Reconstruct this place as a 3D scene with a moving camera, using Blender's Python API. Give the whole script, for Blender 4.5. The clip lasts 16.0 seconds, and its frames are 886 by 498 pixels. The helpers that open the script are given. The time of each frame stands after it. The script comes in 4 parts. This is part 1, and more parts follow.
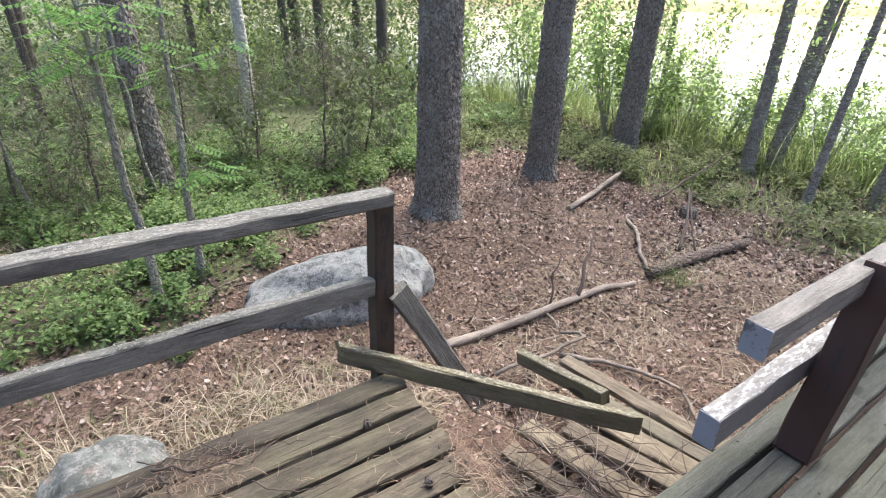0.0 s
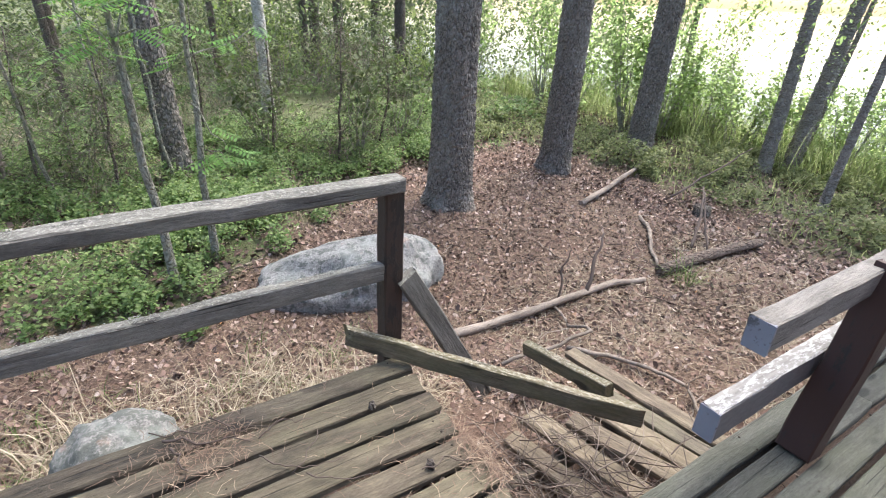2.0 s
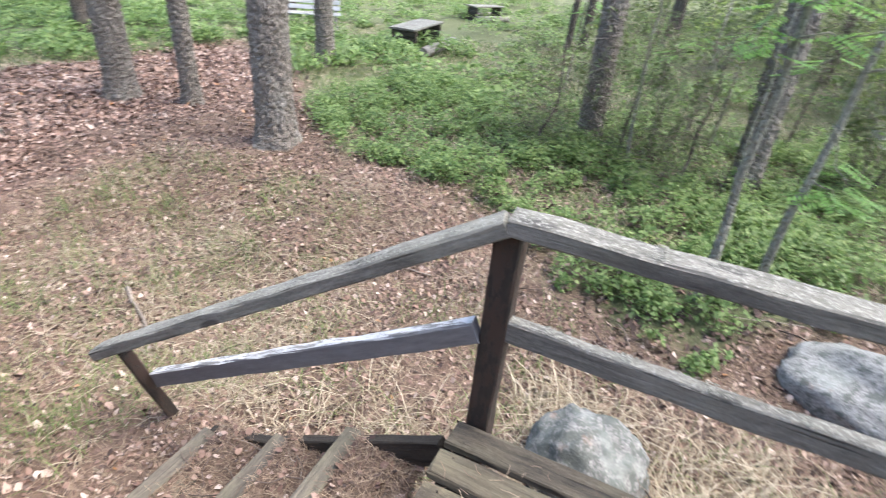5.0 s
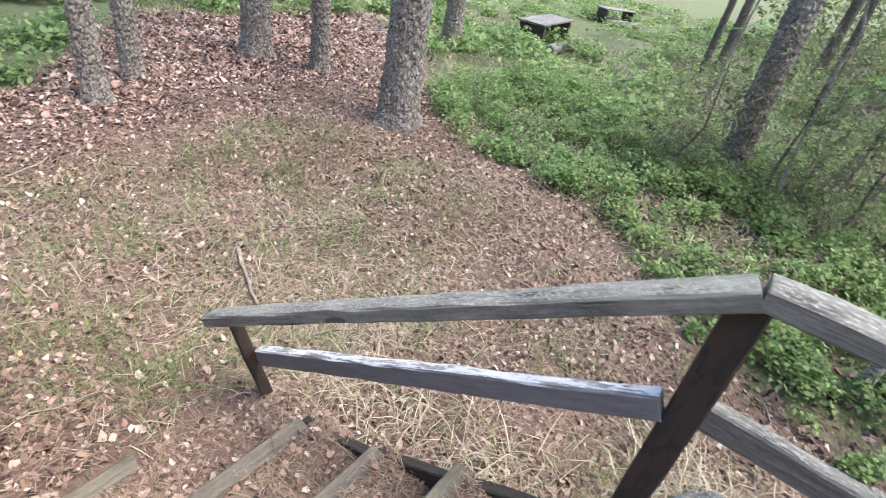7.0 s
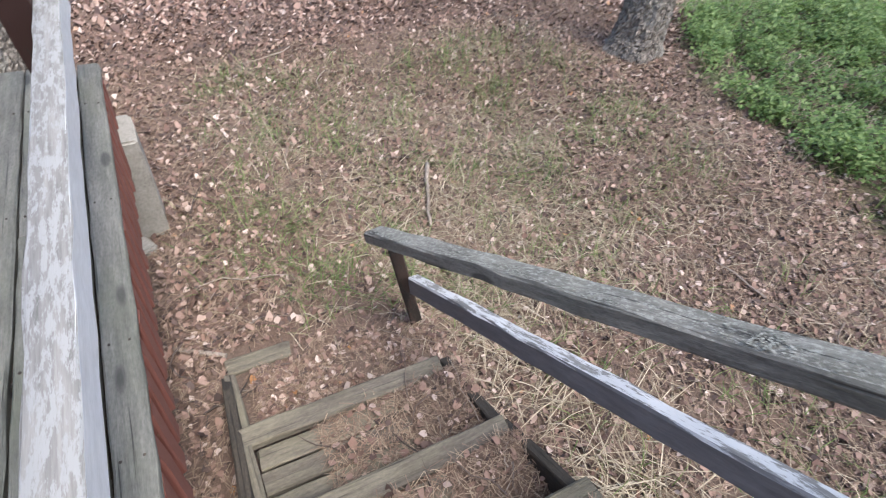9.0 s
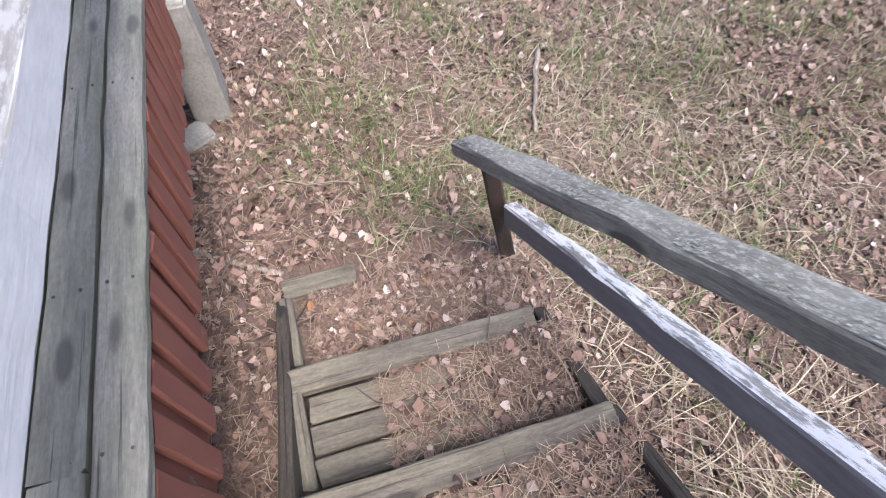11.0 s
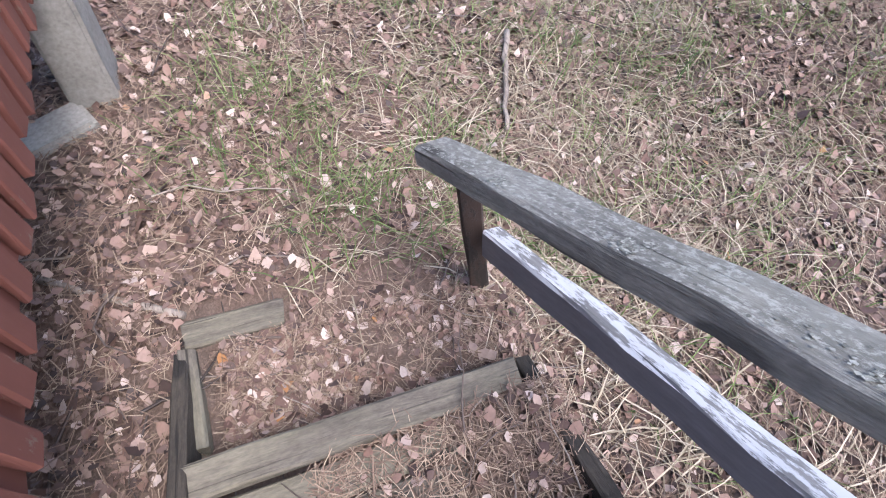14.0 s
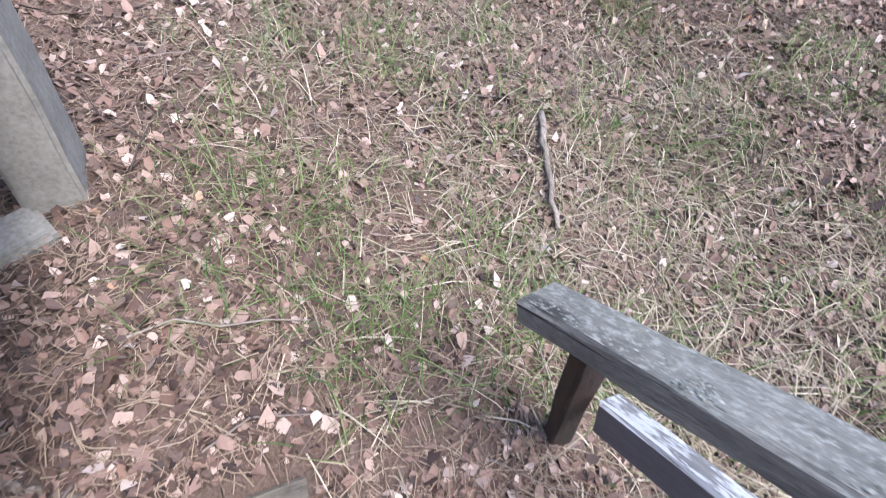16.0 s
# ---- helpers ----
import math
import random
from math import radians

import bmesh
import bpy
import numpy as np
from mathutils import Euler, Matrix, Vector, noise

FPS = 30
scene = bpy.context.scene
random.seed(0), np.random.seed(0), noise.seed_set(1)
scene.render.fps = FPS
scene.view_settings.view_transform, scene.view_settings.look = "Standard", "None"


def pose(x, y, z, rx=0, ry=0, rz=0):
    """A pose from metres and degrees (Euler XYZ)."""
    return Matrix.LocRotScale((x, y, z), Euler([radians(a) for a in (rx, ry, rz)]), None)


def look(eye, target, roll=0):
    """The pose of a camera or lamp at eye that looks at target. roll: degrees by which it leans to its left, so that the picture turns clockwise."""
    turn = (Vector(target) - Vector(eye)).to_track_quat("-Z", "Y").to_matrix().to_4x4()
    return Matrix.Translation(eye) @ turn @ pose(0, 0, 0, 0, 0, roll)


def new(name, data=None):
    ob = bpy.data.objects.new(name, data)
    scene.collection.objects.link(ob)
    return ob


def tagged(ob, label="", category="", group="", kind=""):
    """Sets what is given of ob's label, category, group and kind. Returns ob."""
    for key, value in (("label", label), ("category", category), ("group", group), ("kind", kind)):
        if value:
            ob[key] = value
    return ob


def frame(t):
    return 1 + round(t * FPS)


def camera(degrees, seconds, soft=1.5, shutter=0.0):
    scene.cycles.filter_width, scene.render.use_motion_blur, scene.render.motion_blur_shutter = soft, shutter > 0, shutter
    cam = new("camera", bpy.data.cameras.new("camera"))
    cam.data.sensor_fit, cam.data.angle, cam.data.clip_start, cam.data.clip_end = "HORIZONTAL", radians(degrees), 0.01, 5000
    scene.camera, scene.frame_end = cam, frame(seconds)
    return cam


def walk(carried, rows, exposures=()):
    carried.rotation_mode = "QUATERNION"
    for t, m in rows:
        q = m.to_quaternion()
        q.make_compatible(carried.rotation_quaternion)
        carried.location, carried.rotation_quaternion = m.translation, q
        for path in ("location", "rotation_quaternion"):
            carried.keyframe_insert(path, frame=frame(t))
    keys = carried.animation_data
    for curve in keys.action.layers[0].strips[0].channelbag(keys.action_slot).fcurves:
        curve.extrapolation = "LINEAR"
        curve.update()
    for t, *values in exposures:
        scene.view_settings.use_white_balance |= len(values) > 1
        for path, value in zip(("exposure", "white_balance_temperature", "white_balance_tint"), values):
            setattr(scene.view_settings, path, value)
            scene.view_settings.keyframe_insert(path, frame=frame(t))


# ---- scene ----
cam = camera(81.5, 16.0, soft=1.0, shutter=0.4)
PATH = [
    (0, (0.815, -1.662, 1.508), (1.823, -0.167, 0.642), 1.4),
    (0.5, (0.816, -1.673, 1.513), (1.789, -0.156, 0.646), 1.9),
    (1, (0.808, -1.706, 1.518), (1.796, -0.196, 0.657), 2.2),
    (1.5, (0.801, -1.713, 1.512), (1.8, -0.215, 0.642), 2.6),
    (2, (0.808, -1.693, 1.5), (1.772, -0.185, 0.607), 2.6),
    (2.5, (0.819, -1.677, 1.491), (1.717, -0.145, 0.571), 2.2),
    (3, (0.814, -1.694, 1.495), (1.66, -0.14, 0.563), 2.2),
    (3.5, (0.8, -1.621, 1.483), (1.409, 0.026, 0.527), 2.5),
    (4, (0.666, -1.512, 1.478), (0.864, 0.239, 0.532), 2.9),
    (4.5, (0.479, -1.358, 1.46), (0.249, 0.355, 0.452), 4.8),
    (5, (0.399, -1.225, 1.481), (-0.26, 0.355, 0.447), 5.3),
    (5.2, (0.391, -1.181, 1.47), (-0.356, 0.349, 0.422), 5.8),
    (7.3, (-0.08, -1.122, 1.372), (-1.007, 0.259, 0.261), 12.8),
    (7.5, (-0.107, -1.107, 1.378), (-1.101, 0.2, 0.236), 12.9),
    (7.7, (-0.092, -1.053, 1.408), (-1.153, 0.179, 0.243), 12.4),
    (8, (-0.185, -0.969, 1.413), (-1.285, 0.154, 0.177), 12.9),
    (8.5, (-0.123, -0.869, 1.324), (-1.315, 0.068, 0.02), 10.2),
    (9, (-0.167, -0.846, 1.261), (-1.369, -0.076, -0.14), 8.1),
    (9.2, (-0.2, -0.808, 1.26), (-1.389, -0.108, -0.187), 7.9),
    (11.3, (-0.602, -0.643, 0.903), (-1.567, -0.366, -0.827), 0.5),
    (11.5, (-0.628, -0.6, 0.878), (-1.549, -0.396, -0.886), -1.9),
    (12, (-0.697, -0.626, 0.838), (-1.59, -0.546, -0.95), -4.1),
    (12.5, (-0.762, -0.69, 0.813), (-1.737, -0.638, -0.933), -1.7),
    (13, (-0.863, -0.676, 0.712), (-1.92, -0.557, -0.982), 2.9),
    (13.5, (-0.884, -0.625, 0.676), (-1.844, -0.235, -1.035), 10.1),
    (14, (-0.894, -0.628, 0.665), (-1.798, -0.061, -1.027), 13.7),
    (14.5, (-0.95, -0.581, 0.683), (-1.85, 0.006, -1.004), 11.6),
    (15, (-1.079, -0.607, 0.61), (-2.019, 0.048, -1.029), 12.3),
    (15.5, (-1.224, -0.666, 0.547), (-2.167, 0.001, -1.085), 14.2),
    (16, (-1.32, -0.698, 0.472), (-2.34, 0.026, -1.087), 15.3),
]
walk(cam, [(t, look(eye, target, roll)) for t, eye, target, roll in PATH],
     ((0, 1.75, 6550, 10), (3.5, 1.85, 6500, 10), (4.5, 1.95, 6380, 10), (5.2, 2.0, 6350, 10), (7.3, 1.78, 6250, 10), (8, 1.55, 6150, 10), (9, 1.45, 6150, 10),
      (11.5, 1.68, 6020, 16), (14, 1.62, 5790, 16), (16, 1.66, 5660, 13)))

# ---- light ----
world = bpy.data.worlds.new("sky")
scene.world = world
world.use_nodes = True
wn = world.node_tree
bg = wn.nodes["Background"]
sky = wn.nodes.new("ShaderNodeTexSky")
sky.sky_type, sky.sun_disc = "NISHITA", False
sky.sun_elevation, sky.sun_rotation = radians(50), radians(70)
sky.air_density, sky.dust_density, sky.ozone_density = 1.0, 3.0, 1.0
wn.links.new(sky.outputs["Color"], bg.inputs["Color"])
bg.inputs["Strength"].default_value = 0.15
sun = new("sun", bpy.data.lights.new("sun", "SUN"))
sun.data.energy, sun.data.angle, sun.data.color = 2.0, radians(30), (1.0, 0.95, 0.88)
sun.matrix_world = look((10, 5, 30), (10 - 18.8 * 0.6, 5 - 6.8 * 0.6, 0))

# ---- node helpers ----


def mat(name, rough=0.8):
    m = bpy.data.materials.new(name)
    m.use_nodes = True
    nt = m.node_tree
    b = nt.nodes["Principled BSDF"]
    b.inputs["Roughness"].default_value = rough
    return m, nt, b


def coords(nt, scale=(1, 1, 1), kind="Object", shift=True):
    tc = nt.nodes.new("ShaderNodeTexCoord")
    mp = nt.nodes.new("ShaderNodeMapping")
    mp.inputs["Scale"].default_value = scale
    nt.links.new(tc.outputs[kind], mp.inputs["Vector"])
    if shift:
        oi = nt.nodes.new("ShaderNodeObjectInfo")
        mu = nt.nodes.new("ShaderNodeVectorMath")
        mu.operation = "SCALE"
        mu.inputs[0].default_value = (37.0, 23.0, 11.0)
        nt.links.new(oi.outputs["Random"], mu.inputs["Scale"])
        nt.links.new(mu.outputs["Vector"], mp.inputs["Location"])
    return mp.outputs["Vector"]


def noise_tex(nt, vec, scale=1.0, detail=4.0, rough=0.6):
    n = nt.nodes.new("ShaderNodeTexNoise")
    n.inputs["Scale"].default_value = scale
    n.inputs["Detail"].default_value = detail
    n.inputs["Roughness"].default_value = rough
    nt.links.new(vec, n.inputs["Vector"])
    return n.outputs["Fac"]


def ramp(nt, fac, stops):
    r = nt.nodes.new("ShaderNodeValToRGB")
    e = r.color_ramp.elements
    while len(e) < len(stops):
        e.new(0.5)
    for k, (p, c) in zip(e, stops):
        k.position = p
        k.color = (*c, 1) if len(c) == 3 else c
    nt.links.new(fac, r.inputs["Fac"])
    return r.outputs["Color"]


def mix(nt, fac, a, b, blend="MIX"):
    n = nt.nodes.new("ShaderNodeMix")
    n.data_type, n.blend_type = "RGBA", blend
    for sock, v in ((n.inputs["Factor"], fac), (n.inputs[6], a), (n.inputs[7], b)):
        if isinstance(v, (int, float)):
            sock.default_value = v
        elif isinstance(v, tuple):
            sock.default_value = (*v, 1)
        else:
            nt.links.new(v, sock)
    return n.outputs[2]


def bump(nt, b, height, strength=0.4, dist=0.01):
    n = nt.nodes.new("ShaderNodeBump")
    n.inputs["Strength"].default_value, n.inputs["Distance"].default_value = strength, dist
    nt.links.new(height, n.inputs["Height"])
    nt.links.new(n.outputs["Normal"], b.inputs["Normal"])


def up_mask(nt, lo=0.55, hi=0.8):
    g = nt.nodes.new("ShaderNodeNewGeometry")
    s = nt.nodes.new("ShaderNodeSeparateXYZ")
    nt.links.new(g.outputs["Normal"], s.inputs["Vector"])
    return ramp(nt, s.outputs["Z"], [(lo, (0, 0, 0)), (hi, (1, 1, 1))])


def weathered_wood(name, dark, mid, light, tint=None, tint_amount=0.5, lichen=None, lichen_cut=0.6, rough=0.85, knots=True):
    """Bare old wood, grain along the piece's own x."""
    m, nt, b = mat(name, rough)
    warp = nt.nodes.new("ShaderNodeTexNoise")
    warp.inputs["Scale"].default_value, warp.inputs["Detail"].default_value = 1.0, 2
    nt.links.new(coords(nt, (3, 6, 6)), warp.inputs["Vector"])
    vm = nt.nodes.new("ShaderNodeVectorMath")
    vm.operation = "MULTIPLY_ADD"
    vm.inputs[1].default_value = (0, 2.2, 2.2)
    nt.links.new(warp.outputs["Color"], vm.inputs[0])
    nt.links.new(coords(nt, (3.5, 60, 60)), vm.inputs[2])
    grain = noise_tex(nt, vm.outputs["Vector"], 1.0, 6, 0.72)
    wide = noise_tex(nt, coords(nt, (3.2, 11, 11)), 1.0, 5, 0.68)
    fleck = noise_tex(nt, coords(nt, (60, 140, 140)), 1.0, 3, 0.6)
    col = ramp(nt, grain, [(0.3, dark), (0.5, mid), (0.72, light)])
    col = mix(nt, 0.5, col, ramp(nt, wide, [(0.34, dark), (0.5, mid), (0.66, light)]))
    col = mix(nt, 0.45, col, ramp(nt, fleck, [(0.3, (0.35, 0.35, 0.35)), (0.62, (1, 1, 1))]), "MULTIPLY")
    oi = nt.nodes.new("ShaderNodeObjectInfo")
    col = mix(nt, 0.5, col, ramp(nt, oi.outputs["Random"], [(0.0, (0.5, 0.48, 0.46)), (1.0, (1.0, 0.98, 0.93))]), "MULTIPLY")
    if tint:
        blot = noise_tex(nt, coords(nt, (2.2, 7, 7)), 1.0, 5, 0.65)
        col = mix(nt, ramp(nt, blot, [(0.42, (0, 0, 0)), (0.68, (tint_amount,) * 3)]), col, tint)
    if knots:
        v = nt.nodes.new("ShaderNodeTexVoronoi")
        v.inputs["Scale"].default_value = 1.0
        nt.links.new(coords(nt, (3.0, 9, 9)), v.inputs["Vector"])
        col = mix(nt, ramp(nt, v.outputs["Distance"], [(0.13, (0.8,) * 3), (0.2, (0, 0, 0))]), col, tuple(c * 0.5 for c in dark))
    crack = noise_tex(nt, coords(nt, (1.3, 85, 85)), 1.0, 3, 0.5)
    cr = ramp(nt, crack, [(0.64, (0, 0, 0)), (0.7, (0.75,) * 3)])
    col = mix(nt, cr, col, tuple(c * 0.35 for c in dark))
    if lichen:
        sp = noise_tex(nt, coords(nt, (48, 80, 80)), 1.0, 8, 0.8)
        lm = ramp(nt, sp, [(lichen_cut - 0.04, (0, 0, 0)), (lichen_cut + 0.06, (0.85, 0.85, 0.85))])
        lm = mix(nt, 1.0, lm, up_mask(nt), "MULTIPLY")
        col = mix(nt, lm, col, lichen)
    nt.links.new(col, b.inputs["Base Color"])
    bump(nt, b, mix(nt, cr, grain, (0, 0, 0)), 0.9, 0.008)
    return m


M_DECK = weathered_wood("deck_wood", (0.037, 0.0305, 0.0242), (0.106, 0.0875, 0.0635), (0.235, 0.197, 0.14), (0.26, 0.243, 0.14), 0.3)
M_PORCH = weathered_wood("grey_plank_wood", (0.08, 0.08, 0.072), (0.167, 0.164, 0.149), (0.287, 0.28, 0.253), (0.13, 0.14, 0.095), 0.45)
# grey planks again, darkened for the shade over the porch's right part
M_PORCHSHADE = weathered_wood("shaded_plank_wood", (0.045, 0.047, 0.04), (0.098, 0.101, 0.086), (0.18, 0.182, 0.158), (0.085, 0.095, 0.06), 0.45)
M_STEP = weathered_wood("step_wood", (0.0601, 0.0502, 0.0415), (0.147, 0.126, 0.101), (0.262, 0.229, 0.18), (0.22, 0.21, 0.12), 0.3)
M_RAIL = weathered_wood("lichened_rail_wood", (0.07, 0.066, 0.06), (0.19, 0.182, 0.165), (0.35, 0.338, 0.305), (0.2, 0.2, 0.15), 0.3,
                        lichen=(0.36, 0.355, 0.315), lichen_cut=0.54)
M_OLDRAIL = weathered_wood("bare_grey_rail_wood", (0.121, 0.112, 0.101), (0.23, 0.216, 0.2), (0.392, 0.371, 0.344), (0.36, 0.355, 0.35), 0.3)
M_PLANK = weathered_wood("mossy_plank_wood", (0.065, 0.0585, 0.039), (0.169, 0.143, 0.0975), (0.338, 0.286, 0.208), (0.15, 0.15, 0.06), 0.5,
                         lichen=(0.36, 0.34, 0.28), lichen_cut=0.53)
M_PALE = weathered_wood("pale_broken_wood", (0.068, 0.053, 0.039), (0.226, 0.181, 0.134), (0.45, 0.38, 0.285), (0.24, 0.215, 0.125), 0.3)
M_LOG = weathered_wood("bare_log_wood", (0.125, 0.1, 0.0813), (0.325, 0.269, 0.225), (0.55, 0.475, 0.413), knots=False)
# near-black wood for joists, stringers, supports, table ends and nails
M_DARKWOOD = weathered_wood("very_dark_wood", (0.025, 0.02, 0.015), (0.05, 0.04, 0.03), (0.1, 0.08, 0.06))


def peeling_paint(name, paint, under, cut, rough=0.55, stretch=(8, 24, 24)):
    m, nt, b = mat(name, rough)
    grain = noise_tex(nt, coords(nt, stretch), 1.0, 8, 0.72)
    fine = noise_tex(nt, coords(nt, (3, 60, 60)), 1.0, 5, 0.7)
    wood = ramp(nt, fine, [(0.3, tuple(c * 0.55 for c in under)), (0.7, under)])
    mask = ramp(nt, grain, [(cut - 0.03, (0, 0, 0)), (cut + 0.03, (1, 1, 1))])
    dirt = noise_tex(nt, coords(nt, (4, 12, 12)), 1.0, 4, 0.6)
    pc = mix(nt, 0.4, paint, ramp(nt, dirt, [(0.3, tuple(c * 0.72 for c in paint)), (0.7, paint)]))
    nt.links.new(mix(nt, mask, pc, wood), b.inputs["Base Color"])
    bump(nt, b, mix(nt, 0.5, mask, fine), 0.5, 0.004)
    return m


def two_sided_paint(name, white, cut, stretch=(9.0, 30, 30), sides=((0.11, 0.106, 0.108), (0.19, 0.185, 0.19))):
    """White paint worn to wood on upward faces; other faces take the tones in sides."""
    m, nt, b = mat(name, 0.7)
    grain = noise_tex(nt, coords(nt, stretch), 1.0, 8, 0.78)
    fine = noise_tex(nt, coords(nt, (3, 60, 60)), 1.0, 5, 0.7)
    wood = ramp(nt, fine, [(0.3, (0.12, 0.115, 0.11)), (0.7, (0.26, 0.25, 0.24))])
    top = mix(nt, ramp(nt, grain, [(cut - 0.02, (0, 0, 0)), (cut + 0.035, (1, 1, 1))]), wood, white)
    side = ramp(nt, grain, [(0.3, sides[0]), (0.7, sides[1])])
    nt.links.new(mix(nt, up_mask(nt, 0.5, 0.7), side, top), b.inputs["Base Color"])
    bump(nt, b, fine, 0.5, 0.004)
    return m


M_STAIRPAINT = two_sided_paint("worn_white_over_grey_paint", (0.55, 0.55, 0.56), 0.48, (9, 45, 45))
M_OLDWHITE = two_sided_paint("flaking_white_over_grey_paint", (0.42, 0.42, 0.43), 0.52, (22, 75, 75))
# worn tops toned down and sides brightened to offset light from above
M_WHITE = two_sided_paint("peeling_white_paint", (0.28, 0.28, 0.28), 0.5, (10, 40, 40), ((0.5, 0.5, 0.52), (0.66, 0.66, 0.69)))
M_REDPOST = peeling_paint("dark_red_brown_stain", (0.045, 0.018, 0.014), (0.03, 0.022, 0.018), 0.6, 0.7)
M_BROWNPOST = peeling_paint("brown_stain", (0.05, 0.031, 0.023), (0.035, 0.028, 0.022), 0.52, 0.75)
M_RED = peeling_paint("falu_red_paint", (0.17, 0.06, 0.043), (0.24, 0.16, 0.12), 0.66, 0.85)
M_ENDS = peeling_paint("pale_blue_end_paint", (0.24, 0.25, 0.3), (0.14, 0.14, 0.16), 0.58, 0.7, (26, 26, 26))


def bark_mat(name, dark, light, lichen, scale=(1, 1, 0.6), s=30.0):
    m, nt, b = mat(name, 0.92)
    vec = coords(nt, scale, shift=True)
    v = nt.nodes.new("ShaderNodeTexVoronoi")
    v.feature = "DISTANCE_TO_EDGE"
    v.inputs["Scale"].default_value = s
    nz = nt.nodes.new("ShaderNodeTexNoise")
    nz.inputs["Scale"].default_value, nz.inputs["Detail"].default_value = 9.0, 4
    nt.links.new(vec, nz.inputs["Vector"])
    vm = nt.nodes.new("ShaderNodeVectorMath")
    vm.operation = "MULTIPLY_ADD"
    vm.inputs[1].default_value = (0.09,) * 3
    nt.links.new(nz.outputs["Color"], vm.inputs[0])
    nt.links.new(vec, vm.inputs[2])
    nt.links.new(vm.outputs["Vector"], v.inputs["Vector"])
    col = ramp(nt, v.outputs["Distance"], [(0.0, dark), (0.18, light)])
    fine = noise_tex(nt, vec, 70, 6, 0.78)
    col = mix(nt, 0.7, col, ramp(nt, fine, [(0.38, dark), (0.64, tuple(min(1, c * 1.3) for c in light))]))
    big = noise_tex(nt, vec, 5, 5, 0.7)
    col = mix(nt, ramp(nt, big, [(0.5, (0, 0, 0)), (0.72, (0.6,) * 3)]), col, lichen)
    nt.links.new(col, b.inputs["Base Color"])
    bump(nt, b, mix(nt, 0.35, ramp(nt, v.outputs["Distance"], [(0.0, (0, 0, 0)), (0.25, (1, 1, 1))]), fine), 1.0, 0.02)
    return m


M_PINE = bark_mat("pine_bark", (0.028, 0.023, 0.019), (0.26, 0.23, 0.2), (0.29, 0.285, 0.255), (1, 1, 0.6), 24.0)
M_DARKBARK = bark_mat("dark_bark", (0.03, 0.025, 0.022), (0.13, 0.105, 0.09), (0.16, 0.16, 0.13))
M_BIRCH = bark_mat("pale_birch_bark", (0.12, 0.11, 0.1), (0.55, 0.53, 0.48), (0.62, 0.6, 0.55), (1, 1, 1.4), 9.0)
M_SHOREBARK = bark_mat("young_birch_bark", (0.06, 0.05, 0.045), (0.3, 0.265, 0.235), (0.38, 0.36, 0.33), (1, 1, 1.6), 14.0)
M_LOGBARK = bark_mat("brown_log_bark", (0.04, 0.03, 0.024), (0.2, 0.15, 0.12), (0.3, 0.25, 0.21), (0.5, 1, 1), 22.0)
M_SAPBARK = bark_mat("grey_sapling_bark", (0.13, 0.125, 0.095), (0.3, 0.29, 0.235), (0.36, 0.37, 0.31), (1, 1, 0.6), 30.0)


def rock_mat(name, pale=1.0, moss=0.5):
    m, nt, b = mat(name, 0.9)
    vec = coords(nt, shift=True)
    fine = noise_tex(nt, vec, 85, 4, 0.6)
    mid = noise_tex(nt, vec, 16, 7, 0.75)
    big = noise_tex(nt, vec, 5, 5, 0.65)
    col = ramp(nt, fine, [(p, tuple(pale * v for v in c)) for p, c in ((0.3, (0.12, 0.118, 0.113)), (0.5, (0.25, 0.246, 0.238)), (0.72, (0.4, 0.395, 0.375)))])
    col = mix(nt, ramp(nt, mid, [(moss, (0, 0, 0)), (moss + 0.07, (0.85,) * 3)]), col, (0.085, 0.095, 0.085))
    col = mix(nt, ramp(nt, big, [(0.5, (0, 0, 0)), (0.66, (0.55,) * 3)]), col, (0.3, 0.32, 0.3))
    col = mix(nt, ramp(nt, noise_tex(nt, vec, 3.1, 5, 0.6), [(0.6, (0, 0, 0)), (0.7, (0.7,) * 3)]), col, (0.32, 0.17, 0.11))
    nt.links.new(col, b.inputs["Base Color"])
    bump(nt, b, mix(nt, 0.5, mid, fine), 0.7, 0.015)
    return m


M_ROCK = rock_mat("lichened_granite")
M_MOSSROCK = rock_mat("mossy_granite", 0.8, 0.45)


def concrete_mat():
    m, nt, b = mat("weathered_concrete", 0.9)
    vec = coords(nt, shift=False)
    a, c = noise_tex(nt, vec, 9, 6, 0.7), noise_tex(nt, vec, 70, 4, 0.7)
    col = mix(nt, 0.4, ramp(nt, a, [(0.3, (0.18, 0.165, 0.145)), (0.7, (0.34, 0.32, 0.285))]), ramp(nt, c, [(0.3, (0.14, 0.13, 0.115)), (0.7, (0.38, 0.36, 0.325))]))
    nt.links.new(col, b.inputs["Base Color"])
    bump(nt, b, c, 0.5, 0.008)
    return m


M_CONCRETE = concrete_mat()


